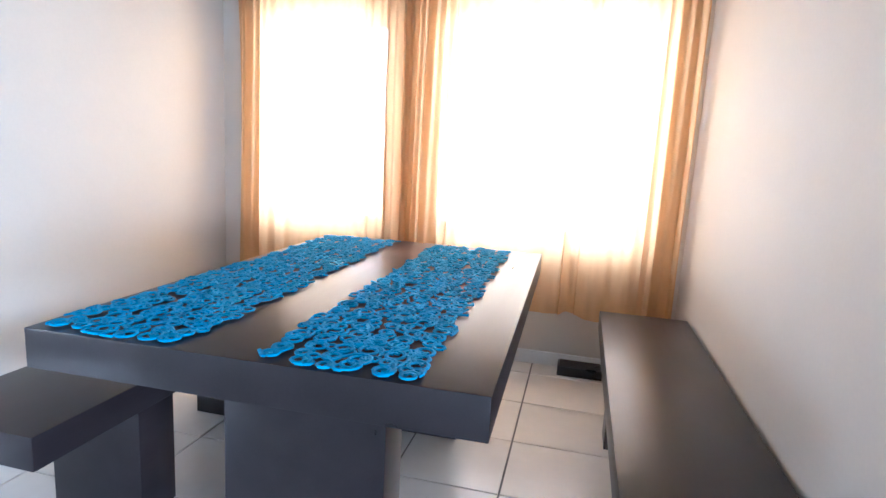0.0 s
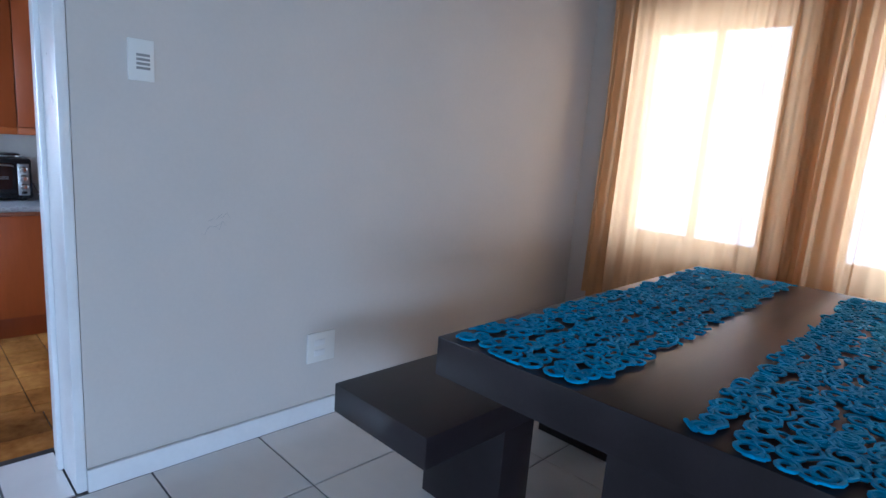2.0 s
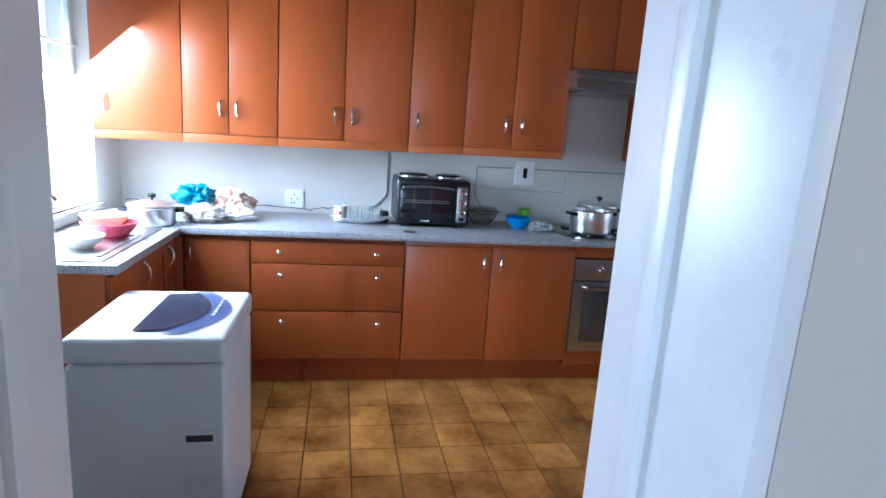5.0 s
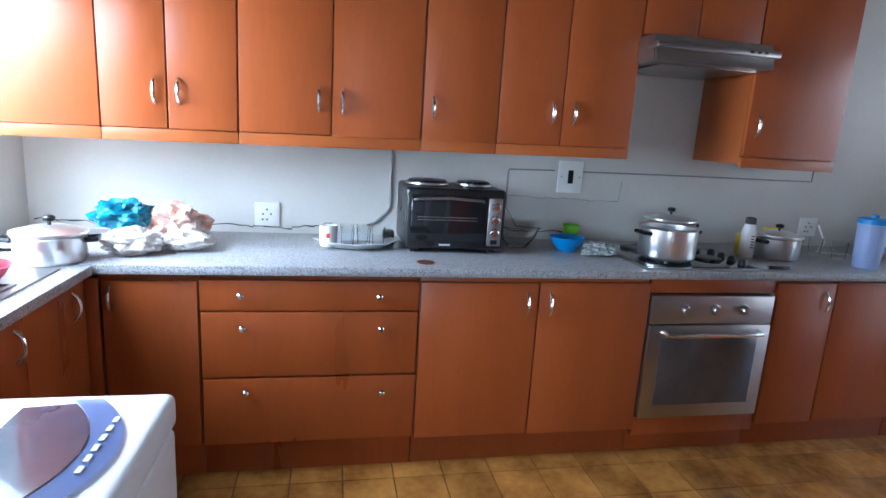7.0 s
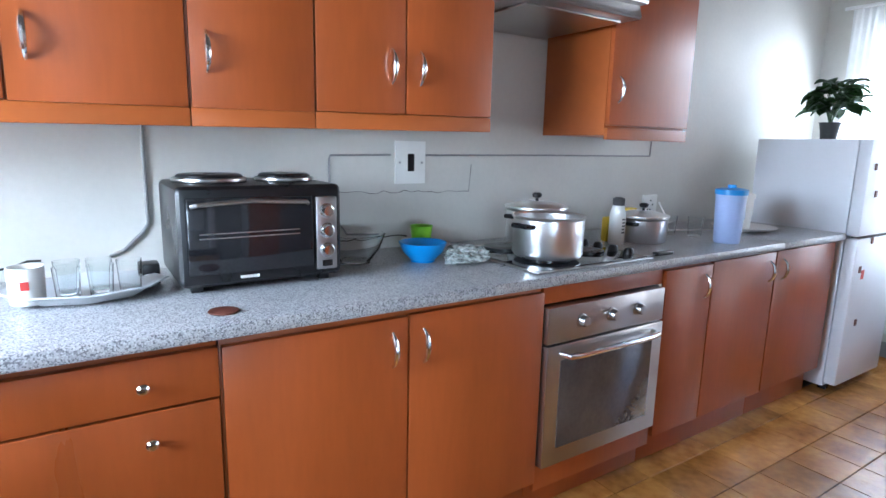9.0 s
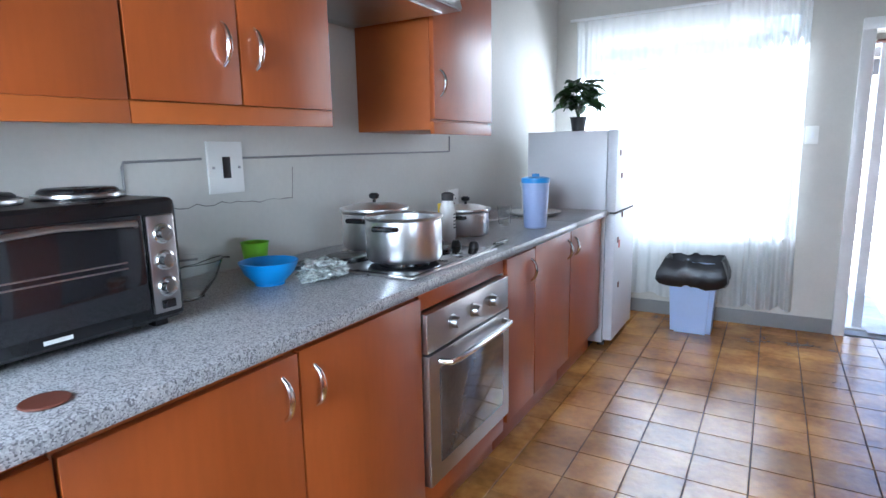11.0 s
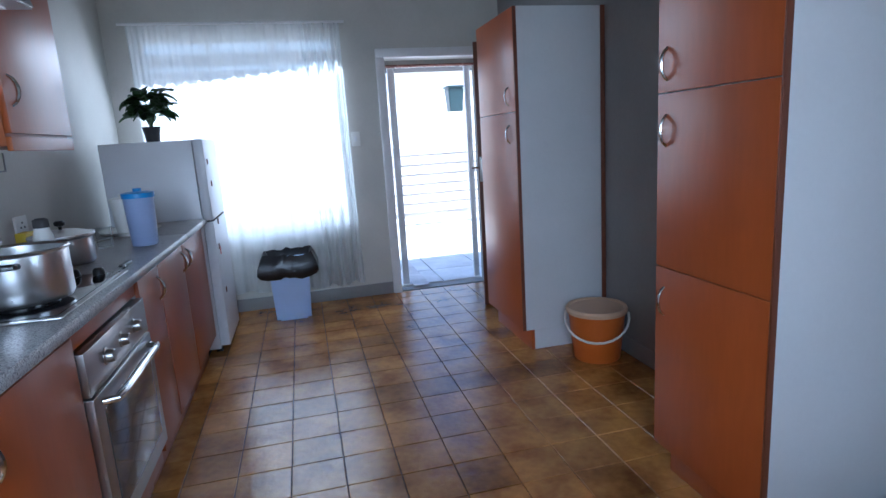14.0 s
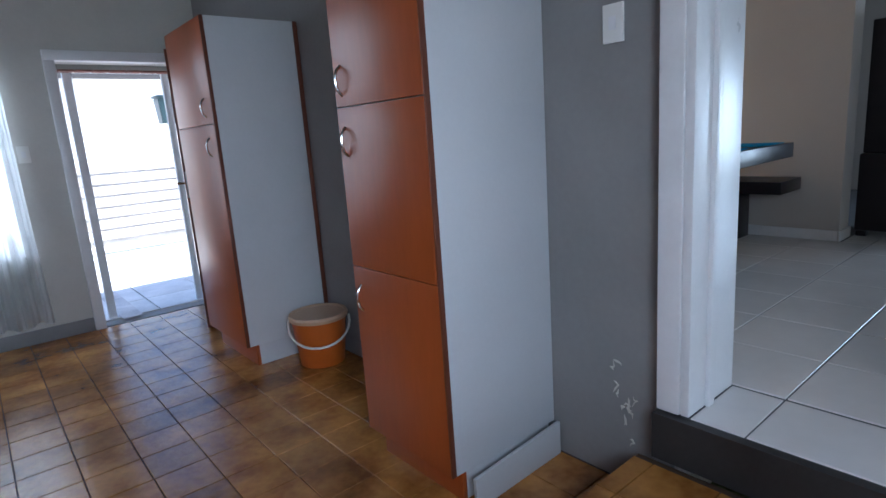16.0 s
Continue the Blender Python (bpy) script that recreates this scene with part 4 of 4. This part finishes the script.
crumple("dishcloth", "cloth", "crumpled black and white dishcloth", "cloth", -5.70, 2.445, CT, 0.06, 0.085, 0.03, 4, 0.45)
crumple("plastic_bag", "bluebag", "crumpled teal plastic bag on the bags of vegetables", "bag", -5.74, 0.40, CT + 0.065, 0.09, 0.10, 0.06, 1, 0.4)
crumple("vegetable_bag", "clearbag", "clear plastic bag of vegetables on the counter", "bag", -5.58, 0.48, CT, 0.085, 0.105, 0.05, 2, 0.3)
crumple("vegetable_bag", "orangebag", "orange printed plastic bag of vegetables", "bag", -5.77, 0.59, CT, 0.10, 0.11, 0.085, 3, 0.35)
crumple("vegetable_bag", "clearbag", "small clear bag of potatoes", "bag", -5.66, 0.66, CT, 0.07, 0.09, 0.042, 6, 0.3)

# tray with glasses
tray = thing("tray", "pale silver tray beside the toaster oven", "tray")
bm = bmesh.new()
lathe(bm, [(0, 0.004), (0.13, 0.004), (0.165, 0.026), (0.185, 0.030), (0.185, 0.034), (0.162, 0.031), (0.128, 0.009), (0, 0.009)], (-5.79, 1.325, CT), 8, sx=0.75, sy=1.02)
put("plate", bm, "panel", tray)


def tumbler(x, y, z, r=0.03, h=0.085):
    bm = bmesh.new()
    lathe(bm, [(0, 0), (r * 0.82, 0), (r, h), (r - 0.002, h), (r * 0.82 - 0.002, 0.008), (0, 0.008)], (x, y, z), 20)
    put("drinking_glass", bm, "glass", label="clear drinking glass upturned on the tray", category="glass", group="drinking glasses")


for x, y in ((-5.72, 1.285), (-5.80, 1.285), (-5.72, 1.355), (-5.80, 1.355), (-5.76, 1.42)):
    tumbler(x, y, CT + 0.010)
tumbler(-5.69, 3.77, CT, 0.036, 0.095)
tumbler(-5.80, 3.73, CT, 0.034, 0.09)
mug = thing("mug", "white mug on the tray", "mug")
bm = bmesh.new()
lathe(bm, [(0, 0), (0.032, 0), (0.036, 0.004), (0.038, 0.09), (0.035, 0.09), (0.033, 0.008), (0, 0.008)], (-5.74, 1.205, CT + 0.010), 24)
put("body", bm, "plastic", mug)
boxes("print", "red", mug, (-5.7025, -5.7010, 1.195, 1.212, CT + 0.05, CT + 0.07), bevel=0)
plug = boxes("plug_adapter", "black", None, (-5.90, -5.84, 1.455, 1.50, CT, CT + 0.06), bevel=0.006, label="black plug adapter beside the toaster oven", category="plug")
bm = bmesh.new()
lathe(bm, [(0, 0), (0.034, 0), (0.036, 0.002), (0.034, 0.004), (0, 0.004)], (-5.49, 1.592, CT), 24)
put("burn_mark_disc", bm, "brown", label="small dark brown coaster on the counter", category="coaster")

# cleaner bottle, jugs, packs, knife
bt = thing("cleaner_bottle", "white cleaner bottle with a blue cap", "bottle")
bm = bmesh.new()
lathe(bm, [(0, 0), (0.032, 0), (0.034, 0.01), (0.034, 0.13), (0.026, 0.155), (0.024, 0.165), (0, 0.165)], (-5.72, 3.25, CT), 24)
put("body", bm, "plastic", bt)
bm = bmesh.new()
lathe(bm, [(0.025, 0.166), (0.025, 0.195), (0.014, 0.20), (0, 0.20)], (-5.72, 3.25, CT), 20)
put("cap", bm, "roof", bt)
boxes("print", "ink", bt, *[(-5.6865, -5.6855, 3.24, 3.26 - 0.004 * (i % 2), CT + 0.05 + 0.014 * i, CT + 0.056 + 0.014 * i) for i in range(5)], bevel=0)
pk = thing("food_pack", "yellow and black food pack behind the pot", "package")
boxes("box", "ypack", pk, (-5.92, -5.88, 3.50, 3.58, CT, CT + 0.125), bevel=0.004)
boxes("print", "ink", pk, (-5.8799, -5.8785, 3.51, 3.57, CT + 0.055, CT + 0.105), (-5.8799, -5.8785, 3.53, 3.57, CT + 0.02, CT + 0.03), bevel=0)
pk2 = thing("food_pack", "yellow bottle of spice behind the pot", "package")
boxes("box", "ypack", pk2, (-5.80, -5.765, 3.24, 3.28, CT, CT + 0.11), bevel=0.012)
kn = thing("knife", "black-handled kitchen knife lying on the counter", "knife")
boxes("handle", "black", kn, (-5.47, -5.45, 3.16, 3.27, CT, CT + 0.016), bevel=0.006)
boxes("blade", "steel", kn, (-5.467, -5.453, 3.02, 3.159, CT + 0.006, CT + 0.0085), bevel=0.0005)


def jug(mat, label, x, y, r, h, lidmat):
    j = thing("water_jug", label, "jug")
    bm = bmesh.new()
    lathe(bm, [(0, 0), (r * 0.82, 0), (r * 0.86, 0.01), (r, h), (r - 0.003, h), (r * 0.82, 0.012), (0, 0.012)], (x, y, CT), 28)
    put("body", bm, mat, j)
    bm = bmesh.new()
    lathe(bm, [(r + 0.004, h - 0.01), (r + 0.004, h + 0.012), (r * 0.7, h + 0.018), (0.018, h + 0.018), (0.018, h + 0.032), (0, h + 0.034)], (x, y, CT), 28)
    put("lid", bm, lidmat, j)
    bm = bmesh.new()
    tube(bm, [(x, y + r - 0.005, CT + h * 0.86), (x, y + r + 0.045, CT + h * 0.82), (x, y + r + 0.05, CT + h * 0.45), (x, y + r * 0.9, CT + h * 0.28)], 0.009, 8)
    put("handle", bm, mat, j)


jug("jug", "pale blue plastic water jug with a blue lid", -5.52, 3.75, 0.064, 0.225, "blue")
jug("plastic", "white electric kettle behind the water jug", -5.70, 4.16, 0.06, 0.18, "plastic")
bm = bmesh.new()
tube(bm, [(-6.05, 3.98, 0.66), (-6.0, 3.99, 0.57), (-5.93, 3.9, CT + 0.006), (-5.85, 3.8, CT + 0.006), (-5.80, 3.92, CT + 0.006), (-5.74, 4.05, CT + 0.006)], 0.005, 6)
put("power_cable", bm, "plastic", label="white kettle cable trailing over the counter", category="cable")
bm = bmesh.new()
lathe(bm, [(0.10, 0.0), (0.13, 0.006), (0.155, 0.018), (0.158, 0.020), (0.13, 0.011), (0, 0.006), (0, 0.0)], (-5.72, 4.25, CT), 32)
put("dinner_plate", bm, "plastic", label="white dinner plate on the counter", category="plate")

# things at the sink
bowl("basin", "pink", "pink plastic basin in the sink", -5.07, 0.20, 0.115, 0.065, 0.5415, 0.6)
bowl("plastic_bowl", "yellow", "pale yellow plastic bowl in the pink basin", -5.10, 0.17, 0.098, 0.07, 0.5645, 0.5)
bowl("plastic_bowl", "plastic", "white plastic bowl beside the basin", -4.82, 0.18, 0.09, 0.05, 0.5415, 0.5)
bm = bmesh.new()
lathe(bm, [(0, 0), (0.09, 0), (0.135, 0.016), (0.137, 0.019), (0.09, 0.005), (0, 0.005)], (-5.70, 0.04, 0.5355), 32)
put("dinner_plate", bm, "plastic", label="white plate beside the sink", category="plate")

# surface conduit, wires and cracks on the west wall
bm = bmesh.new()
tube(bm, [(-6.074, 1.50, 0.985), (-6.074, 1.50, 0.68), (-6.074, 1.485, 0.655), (-6.074, 1.43, 0.60), (-6.074, 1.39, 0.585)], 0.006, 6)
put("wall_cable", bm, "kwall_darker", label="grey cable run down the plaster wall", category="cable")
bm = bmesh.new()
tube(bm, [(-6.077, 2.345, 0.897), (-6.077, 2.10, 0.893), (-6.077, 2.095, 0.88), (-6.077, 2.095, 0.70), (-6.077, 2.16, 0.60), (-6.077, 2.3, 0.59)], 0.004, 6)
tube(bm, [(-6.077, 2.482, 0.897), (-6.077, 3.10, 0.902), (-6.077, 3.90, 0.905), (-6.077, 3.905, 0.985)], 0.004, 6)
put("wall_cable", bm, "kwall_darker", label="thin dark cables from the isolator switch", category="cable")


def crack(pts, w, seed):
    rnd = random.Random(seed)
    bm = bmesh.new()
    for (y0, z0), (y1, z1) in zip(pts, pts[1:]):
        n = max(2, int(abs(y1 - y0) / 0.03))
        line = [(-6.0793, y0 + (y1 - y0) * i / n, z0 + (z1 - z0) * i / n + rnd.uniform(-0.007, 0.007)) for i in range(n + 1)]
        tube(bm, line, [w * rnd.uniform(0.4, 1.2) for _ in line], 5)
    put("wall_crack", bm, "crack", label="ragged crack in the plaster above the counter", category="crack")


crack([(-0.08, 0.575), (0.25, 0.56), (0.6, 0.57), (0.85, 0.565), (1.03, 0.56), (1.22, 0.585)], 0.0035, 1)
crack([(2.06, 0.59), (2.2, 0.575), (2.42, 0.575)], 0.003, 2)
crack([(2.10, 0.76), (2.72, 0.745), (2.73, 0.86)], 0.0011, 3)

# ---- bin and bucket ----
bn = thing("rubbish_bin", "pale blue plastic bin lined with a black bag", "bin")
bm = bmesh.new()
vs = box(bm, -5.115, -4.815, 5.22, 5.46, KF, 0.10)
for v in vs:
    k = 1.0 if v.co.z > 0 else 0.86
    v.co.x, v.co.y = -4.965 + (v.co.x + 4.965) * k, 5.34 + (v.co.y - 5.34) * k
bmesh.ops.bevel(bm, geom=[e for e in bm.edges if abs(e.verts[0].co.z - e.verts[1].co.z) > 0.1], offset=0.03, segments=4, affect="EDGES")
put("tub", bm, "bin", bn)
bm = bmesh.new()
rb = random.Random(3)
seg = 48
rings = []
for hh, kk in ((0.0, 1.14), (0.03, 1.25), (0.08, 1.24), (0.14, 1.12), (0.175, 1.02), (0.155, 0.93), (0.05, 0.85)):
    ring = []
    for i in range(seg):
        a = 2 * math.pi * i / seg
        q = 0.175 / max(abs(math.cos(a)) * 1.0, abs(math.sin(a)) * 1.25) * kk * (1 + 0.10 * noise.noise((math.cos(a) * 4, math.sin(a) * 4, hh * 9)))
        ring.append(bm.verts.new((-4.965 + q * math.cos(a), 5.34 + q * math.sin(a), hh - 0.02 + 0.035 * noise.noise((math.cos(a) * 3, math.sin(a) * 3, 2 + hh)))))
    rings.append(ring)
for a, b in zip(rings, rings[1:]):
    for i in range(seg):
        bm.faces.new((a[i], a[(i + 1) % seg], b[(i + 1) % seg], b[i]))
bm.faces.new(rings[-1])
put("bag", bm, "bag", bn, label="black bin bag folded over the rim")

bk = thing("bucket", "orange plastic bucket with cream lid and white handle", "bucket")
BX, BY = -3.258, 3.73
bm = bmesh.new()
lathe(bm, [(0, 0), (0.125, 0), (0.13, 0.006), (0.158, 0.275), (0.164, 0.278), (0.164, 0.288), (0.15, 0.288), (0, 0.286)], (BX, BY, KF), 40)
put("tub", bm, "orange", bk)
bm = bmesh.new()
lathe(bm, [(0.168, 0.272), (0.172, 0.292), (0.165, 0.304), (0.15, 0.302), (0.145, 0.296), (0, 0.296)], (BX, BY, KF), 40)
put("lid", bm, "lid", bk)
bm = bmesh.new()
tube(bm, [(BX + 0.176 * math.cos(a), BY + 0.176 * math.sin(a), KF + 0.255 - 0.115 * math.sin(math.pi * i / 14)) for i, a in enumerate([radians(140 + 200 * k / 14) for k in range(15)])], 0.007, 8)
put("handle", bm, "plastic", bk)

# peeling paint on the kitchen wall beside the passage
bm = bmesh.new()
rc = random.Random(9)
for i in range(12):
    y, z = 1.84 + rc.gauss(0, 0.035), -0.07 + rc.gauss(0, 0.06)
    line = [(-3.0752, y, z)]
    for k in range(4):
        line.append((-3.0752, line[-1][1] + rc.uniform(-0.012, 0.016), line[-1][2] + rc.uniform(-0.004, 0.022)))
    tube(bm, line, [0.001, rc.uniform(0.002, 0.005), 0.004, rc.uniform(0.002, 0.005), 0.001], 5)
put("peeling_paint", bm, "kwall", smooth=False, label="flaking pale paint low on the grey wall", category="paint flakes", kind="stuff")

# ---- outside the back door ----
wall("ground", "grass", (-400, 400, -400, 400, -1.2, KF - 0.20), label="ground reaching the horizon")
pav = wall("pavement", "mortar", (-9, 3, 5.86, 10.5, KF - 0.19, KF - 0.05), label="pale paved terrace")
boxes("drain_strip", "stone", None, (-3.9, -3.75, 5.9, 10.4, KF - 0.034, KF - 0.03), bevel=0.0, label="darker strip across the terrace", kind="structure")
rw = wall("retaining_wall", "mortar", (-9, 3, 10.5, 10.86, KF - 0.19, 0.78), label="low pale block retaining wall")

wall("yard", "paving", (-25, 20, 10.87, 16, KF - 0.19, 0.775), (-25, 20, 16, 40, KF - 0.19, 1.62), label="raised pale yard above the wall")
hs = thing("house", "pale rendered house with a dark roof across the yard", "house")
boxes("wall", "house", hs, (-14, 9, 30, 34, 1.621, 4.3), bevel=0.0)
boxes("roof", "roof", hs, (-14.4, 9.4, 29.5, 34.4, 4.301, 4.6), bevel=0.02)
for x in (-2.4,):
    boxes("window", "roof", hs, (x, x + 1.3, 29.95, 29.999, 3.6, 4.2), bevel=0.01)
wb = thing("wheelie_bin", "dark green wheelie bin in the yard", "bin")
bm = bmesh.new()
vs = box(bm, 0.32, 0.87, 20.0, 20.6, 1.72, 2.60)
for v in vs:
    if v.co.z < 2:
        v.co.x, v.co.y = 0.595 + (v.co.x - 0.595) * 0.8, 20.3 + (v.co.y - 20.3) * 0.8
bmesh.ops.bevel(bm, geom=bm.edges[:], offset=0.03, segments=2, affect="EDGES")
put("tub", bm, "wheelie", wb)
boxes("lid", "wheelie", wb, (0.28, 0.91, 19.95, 20.65, 2.605, 2.67), bevel=0.025)
bm = bmesh.new()
tube(bm, [(0.37, 20.55, 1.722), (0.82, 20.55, 1.722)], 0.10, 16)
put("wheel", bm, "black", wb)
# white gate frame and porch beam outside the door
gate = thing("gate_frame", "white steel gate frame outside the back door", "gate")
boxes("post", "bar", gate, (-3.98, -3.92, 6.02, 6.06, KF - 0.05, 1.56), (-3.28, -3.23, 6.02, 6.06, KF - 0.05, 1.56), bevel=0.004)
boxes("rail", "bar", gate, (-3.98, -3.23, 6.02, 6.06, 1.5602, 1.60), bevel=0.004)
wall("porch_beam", "roof", (-6.5, -1.5, 8.6, 8.75, 1.98, 2.12), label="dark porch beam")
# brick reveal round the back door
rev = wall("brick_reveal", "mortar", (-4.30, -4.075, 5.851, 5.97, KF - 0.05, 1.56), (-4.30, -2.95, 5.851, 5.97, 1.562, 2.45), (-3.225, -2.95, 5.851, 5.97, KF - 0.05, 1.56), label="red face brick round the back door")


# ---- pieces ----
def piece_mesh(name, sx, sy, sz, bevel, mat):
    bm = bmesh.new()
    box(bm, -sx / 2, sx / 2, -sy / 2, sy / 2, -sz, 0)
    top = [e for e in bm.edges if all(v.co.z > -1e-6 for v in e.verts)]
    bmesh.ops.bevel(bm, geom=top, offset=bevel, segments=1, affect="EDGES")
    me = bpy.data.meshes.new(name)
    bm.to_mesh(me)
    bm.free()
    me.materials.append(M[mat])
    return me


rt = random.Random(21)


def lay(name, parent, mat, x0, x1, y0, y1, z, px, py, ox, oy, gap, thick, bevel, wob):
    """Lays tiles on a grid, cut at the edges; whole tiles share a mesh."""
    cache = {}
    i = math.floor((x0 - ox) / px)
    while ox + i * px < x1 - 1e-4:
        a, b = max(x0, ox + i * px), min(x1, ox + (i + 1) * px)
        j = math.floor((y0 - oy) / py)
        while oy + j * py < y1 - 1e-4:
            c, d = max(y0, oy + j * py), min(y1, oy + (j + 1) * py)
            if b - a > 0.03 and d - c > 0.03:
                key = (round(b - a, 3), round(d - c, 3))
                if key not in cache:
                    cache[key] = piece_mesh(name, b - a - gap, d - c - gap, thick, bevel, mat)
                t = new(name, cache[key])
                t.parent = parent
                t.matrix_local = Matrix.Translation(((a + b) / 2, (c + d) / 2, z + rt.uniform(-wob, 0))) @ Euler((rt.uniform(-wob, wob) * 2, rt.uniform(-wob, wob) * 2, 0)).to_matrix().to_4x4()
            j += 1
        i += 1


lay("tile", floor_d, "dtile", -3.12, -2.815, 0.865, 1.585, 0.0, 0.382, 0.372, -0.892, 1.793, 0.007, 0.0055, 0.0012, 0.0004)
lay("tile", floor_d, "dtile", -2.815, -0.19, 0.0, 4.19, 0.0, 0.382, 0.372, -0.892, 1.793, 0.007, 0.0055, 0.0012, 0.0004)
lay("tile", floor_d, "dtile", -0.19, 0.95, 0.0, 1.96, 0.0, 0.382, 0.372, -0.892, 1.793, 0.007, 0.0055, 0.0012, 0.0004)
lay("tile", floor_k, "ktile", -5.50, -3.08, 0.42, 5.64, KF, 0.211, 0.209, -4.54, 3.58, 0.004, 0.007, 0.0014, 0.0004)
lay("tile", step, "ktile", -3.82, -3.157, 0.585, 1.735, -0.16, 0.211, 0.209, -3.82, 0.62, 0.004, 0.007, 0.0014, 0.0004)
bm = bmesh.new()
for i in range(10):
    for j in range(10):
        a, c = -2.815 + i * 0.382, -2.75 + j * 0.274
        box(bm, a + 0.003, a + 0.379, c + 0.003, c + 0.271, -0.0055, 0.0)
put("tile_field", bm, "dtile", floor_d, smooth=False, kind="stuff")
# paving slabs and courses of the retaining wall
lay("slab", pav, "paving", -5.6, -1.2, 5.98, 10.48, KF - 0.035, 0.5, 0.5, -5.6, 5.98, 0.012, 0.014, 0.003, 0.002)
for r in range(7):
    for k in range(16):
        s = new("block", bpy.data.meshes.get("wall_block") or piece_mesh("wall_block", 0.388, 0.130, 0.022, 0.008, "stone"))
        s.parent = rw
        s.matrix_local = Matrix.Translation((-6.2 + 0.40 * k + 0.2 * (r % 2), 10.48 + rt.uniform(-0.006, 0.006), -0.32 + 0.165 * r + 0.08)) @ Matrix.Rotation(radians(90), 4, "X")
for r in range(24):
    s = new("brick", bpy.data.meshes.get("jamb_brick") or piece_mesh("jamb_brick", 0.107, 0.072, 0.012, 0.003, "brick"))
    s.parent = rev
    s.matrix_local = Matrix.Translation((-4.063, 5.911, KF + 0.045 + 0.083 * r)) @ Euler((radians(90), 0, radians(90))).to_matrix().to_4x4()
for r in range(2):
    for k in range(7):
        s = new("brick", bpy.data.meshes.get("soffit_brick") or piece_mesh("soffit_brick", 0.107, 0.10, 0.012, 0.003, "brick"))
        s.parent = rev
        s.matrix_local = Matrix.Translation((-3.97 + 0.115 * k, 5.911, 1.55)) @ Matrix.Rotation(radians(180), 4, "X") if r == 0 else Matrix.Translation((-3.97 + 0.115 * k, 5.97, 1.64)) @ Matrix.Rotation(radians(90), 4, "X")
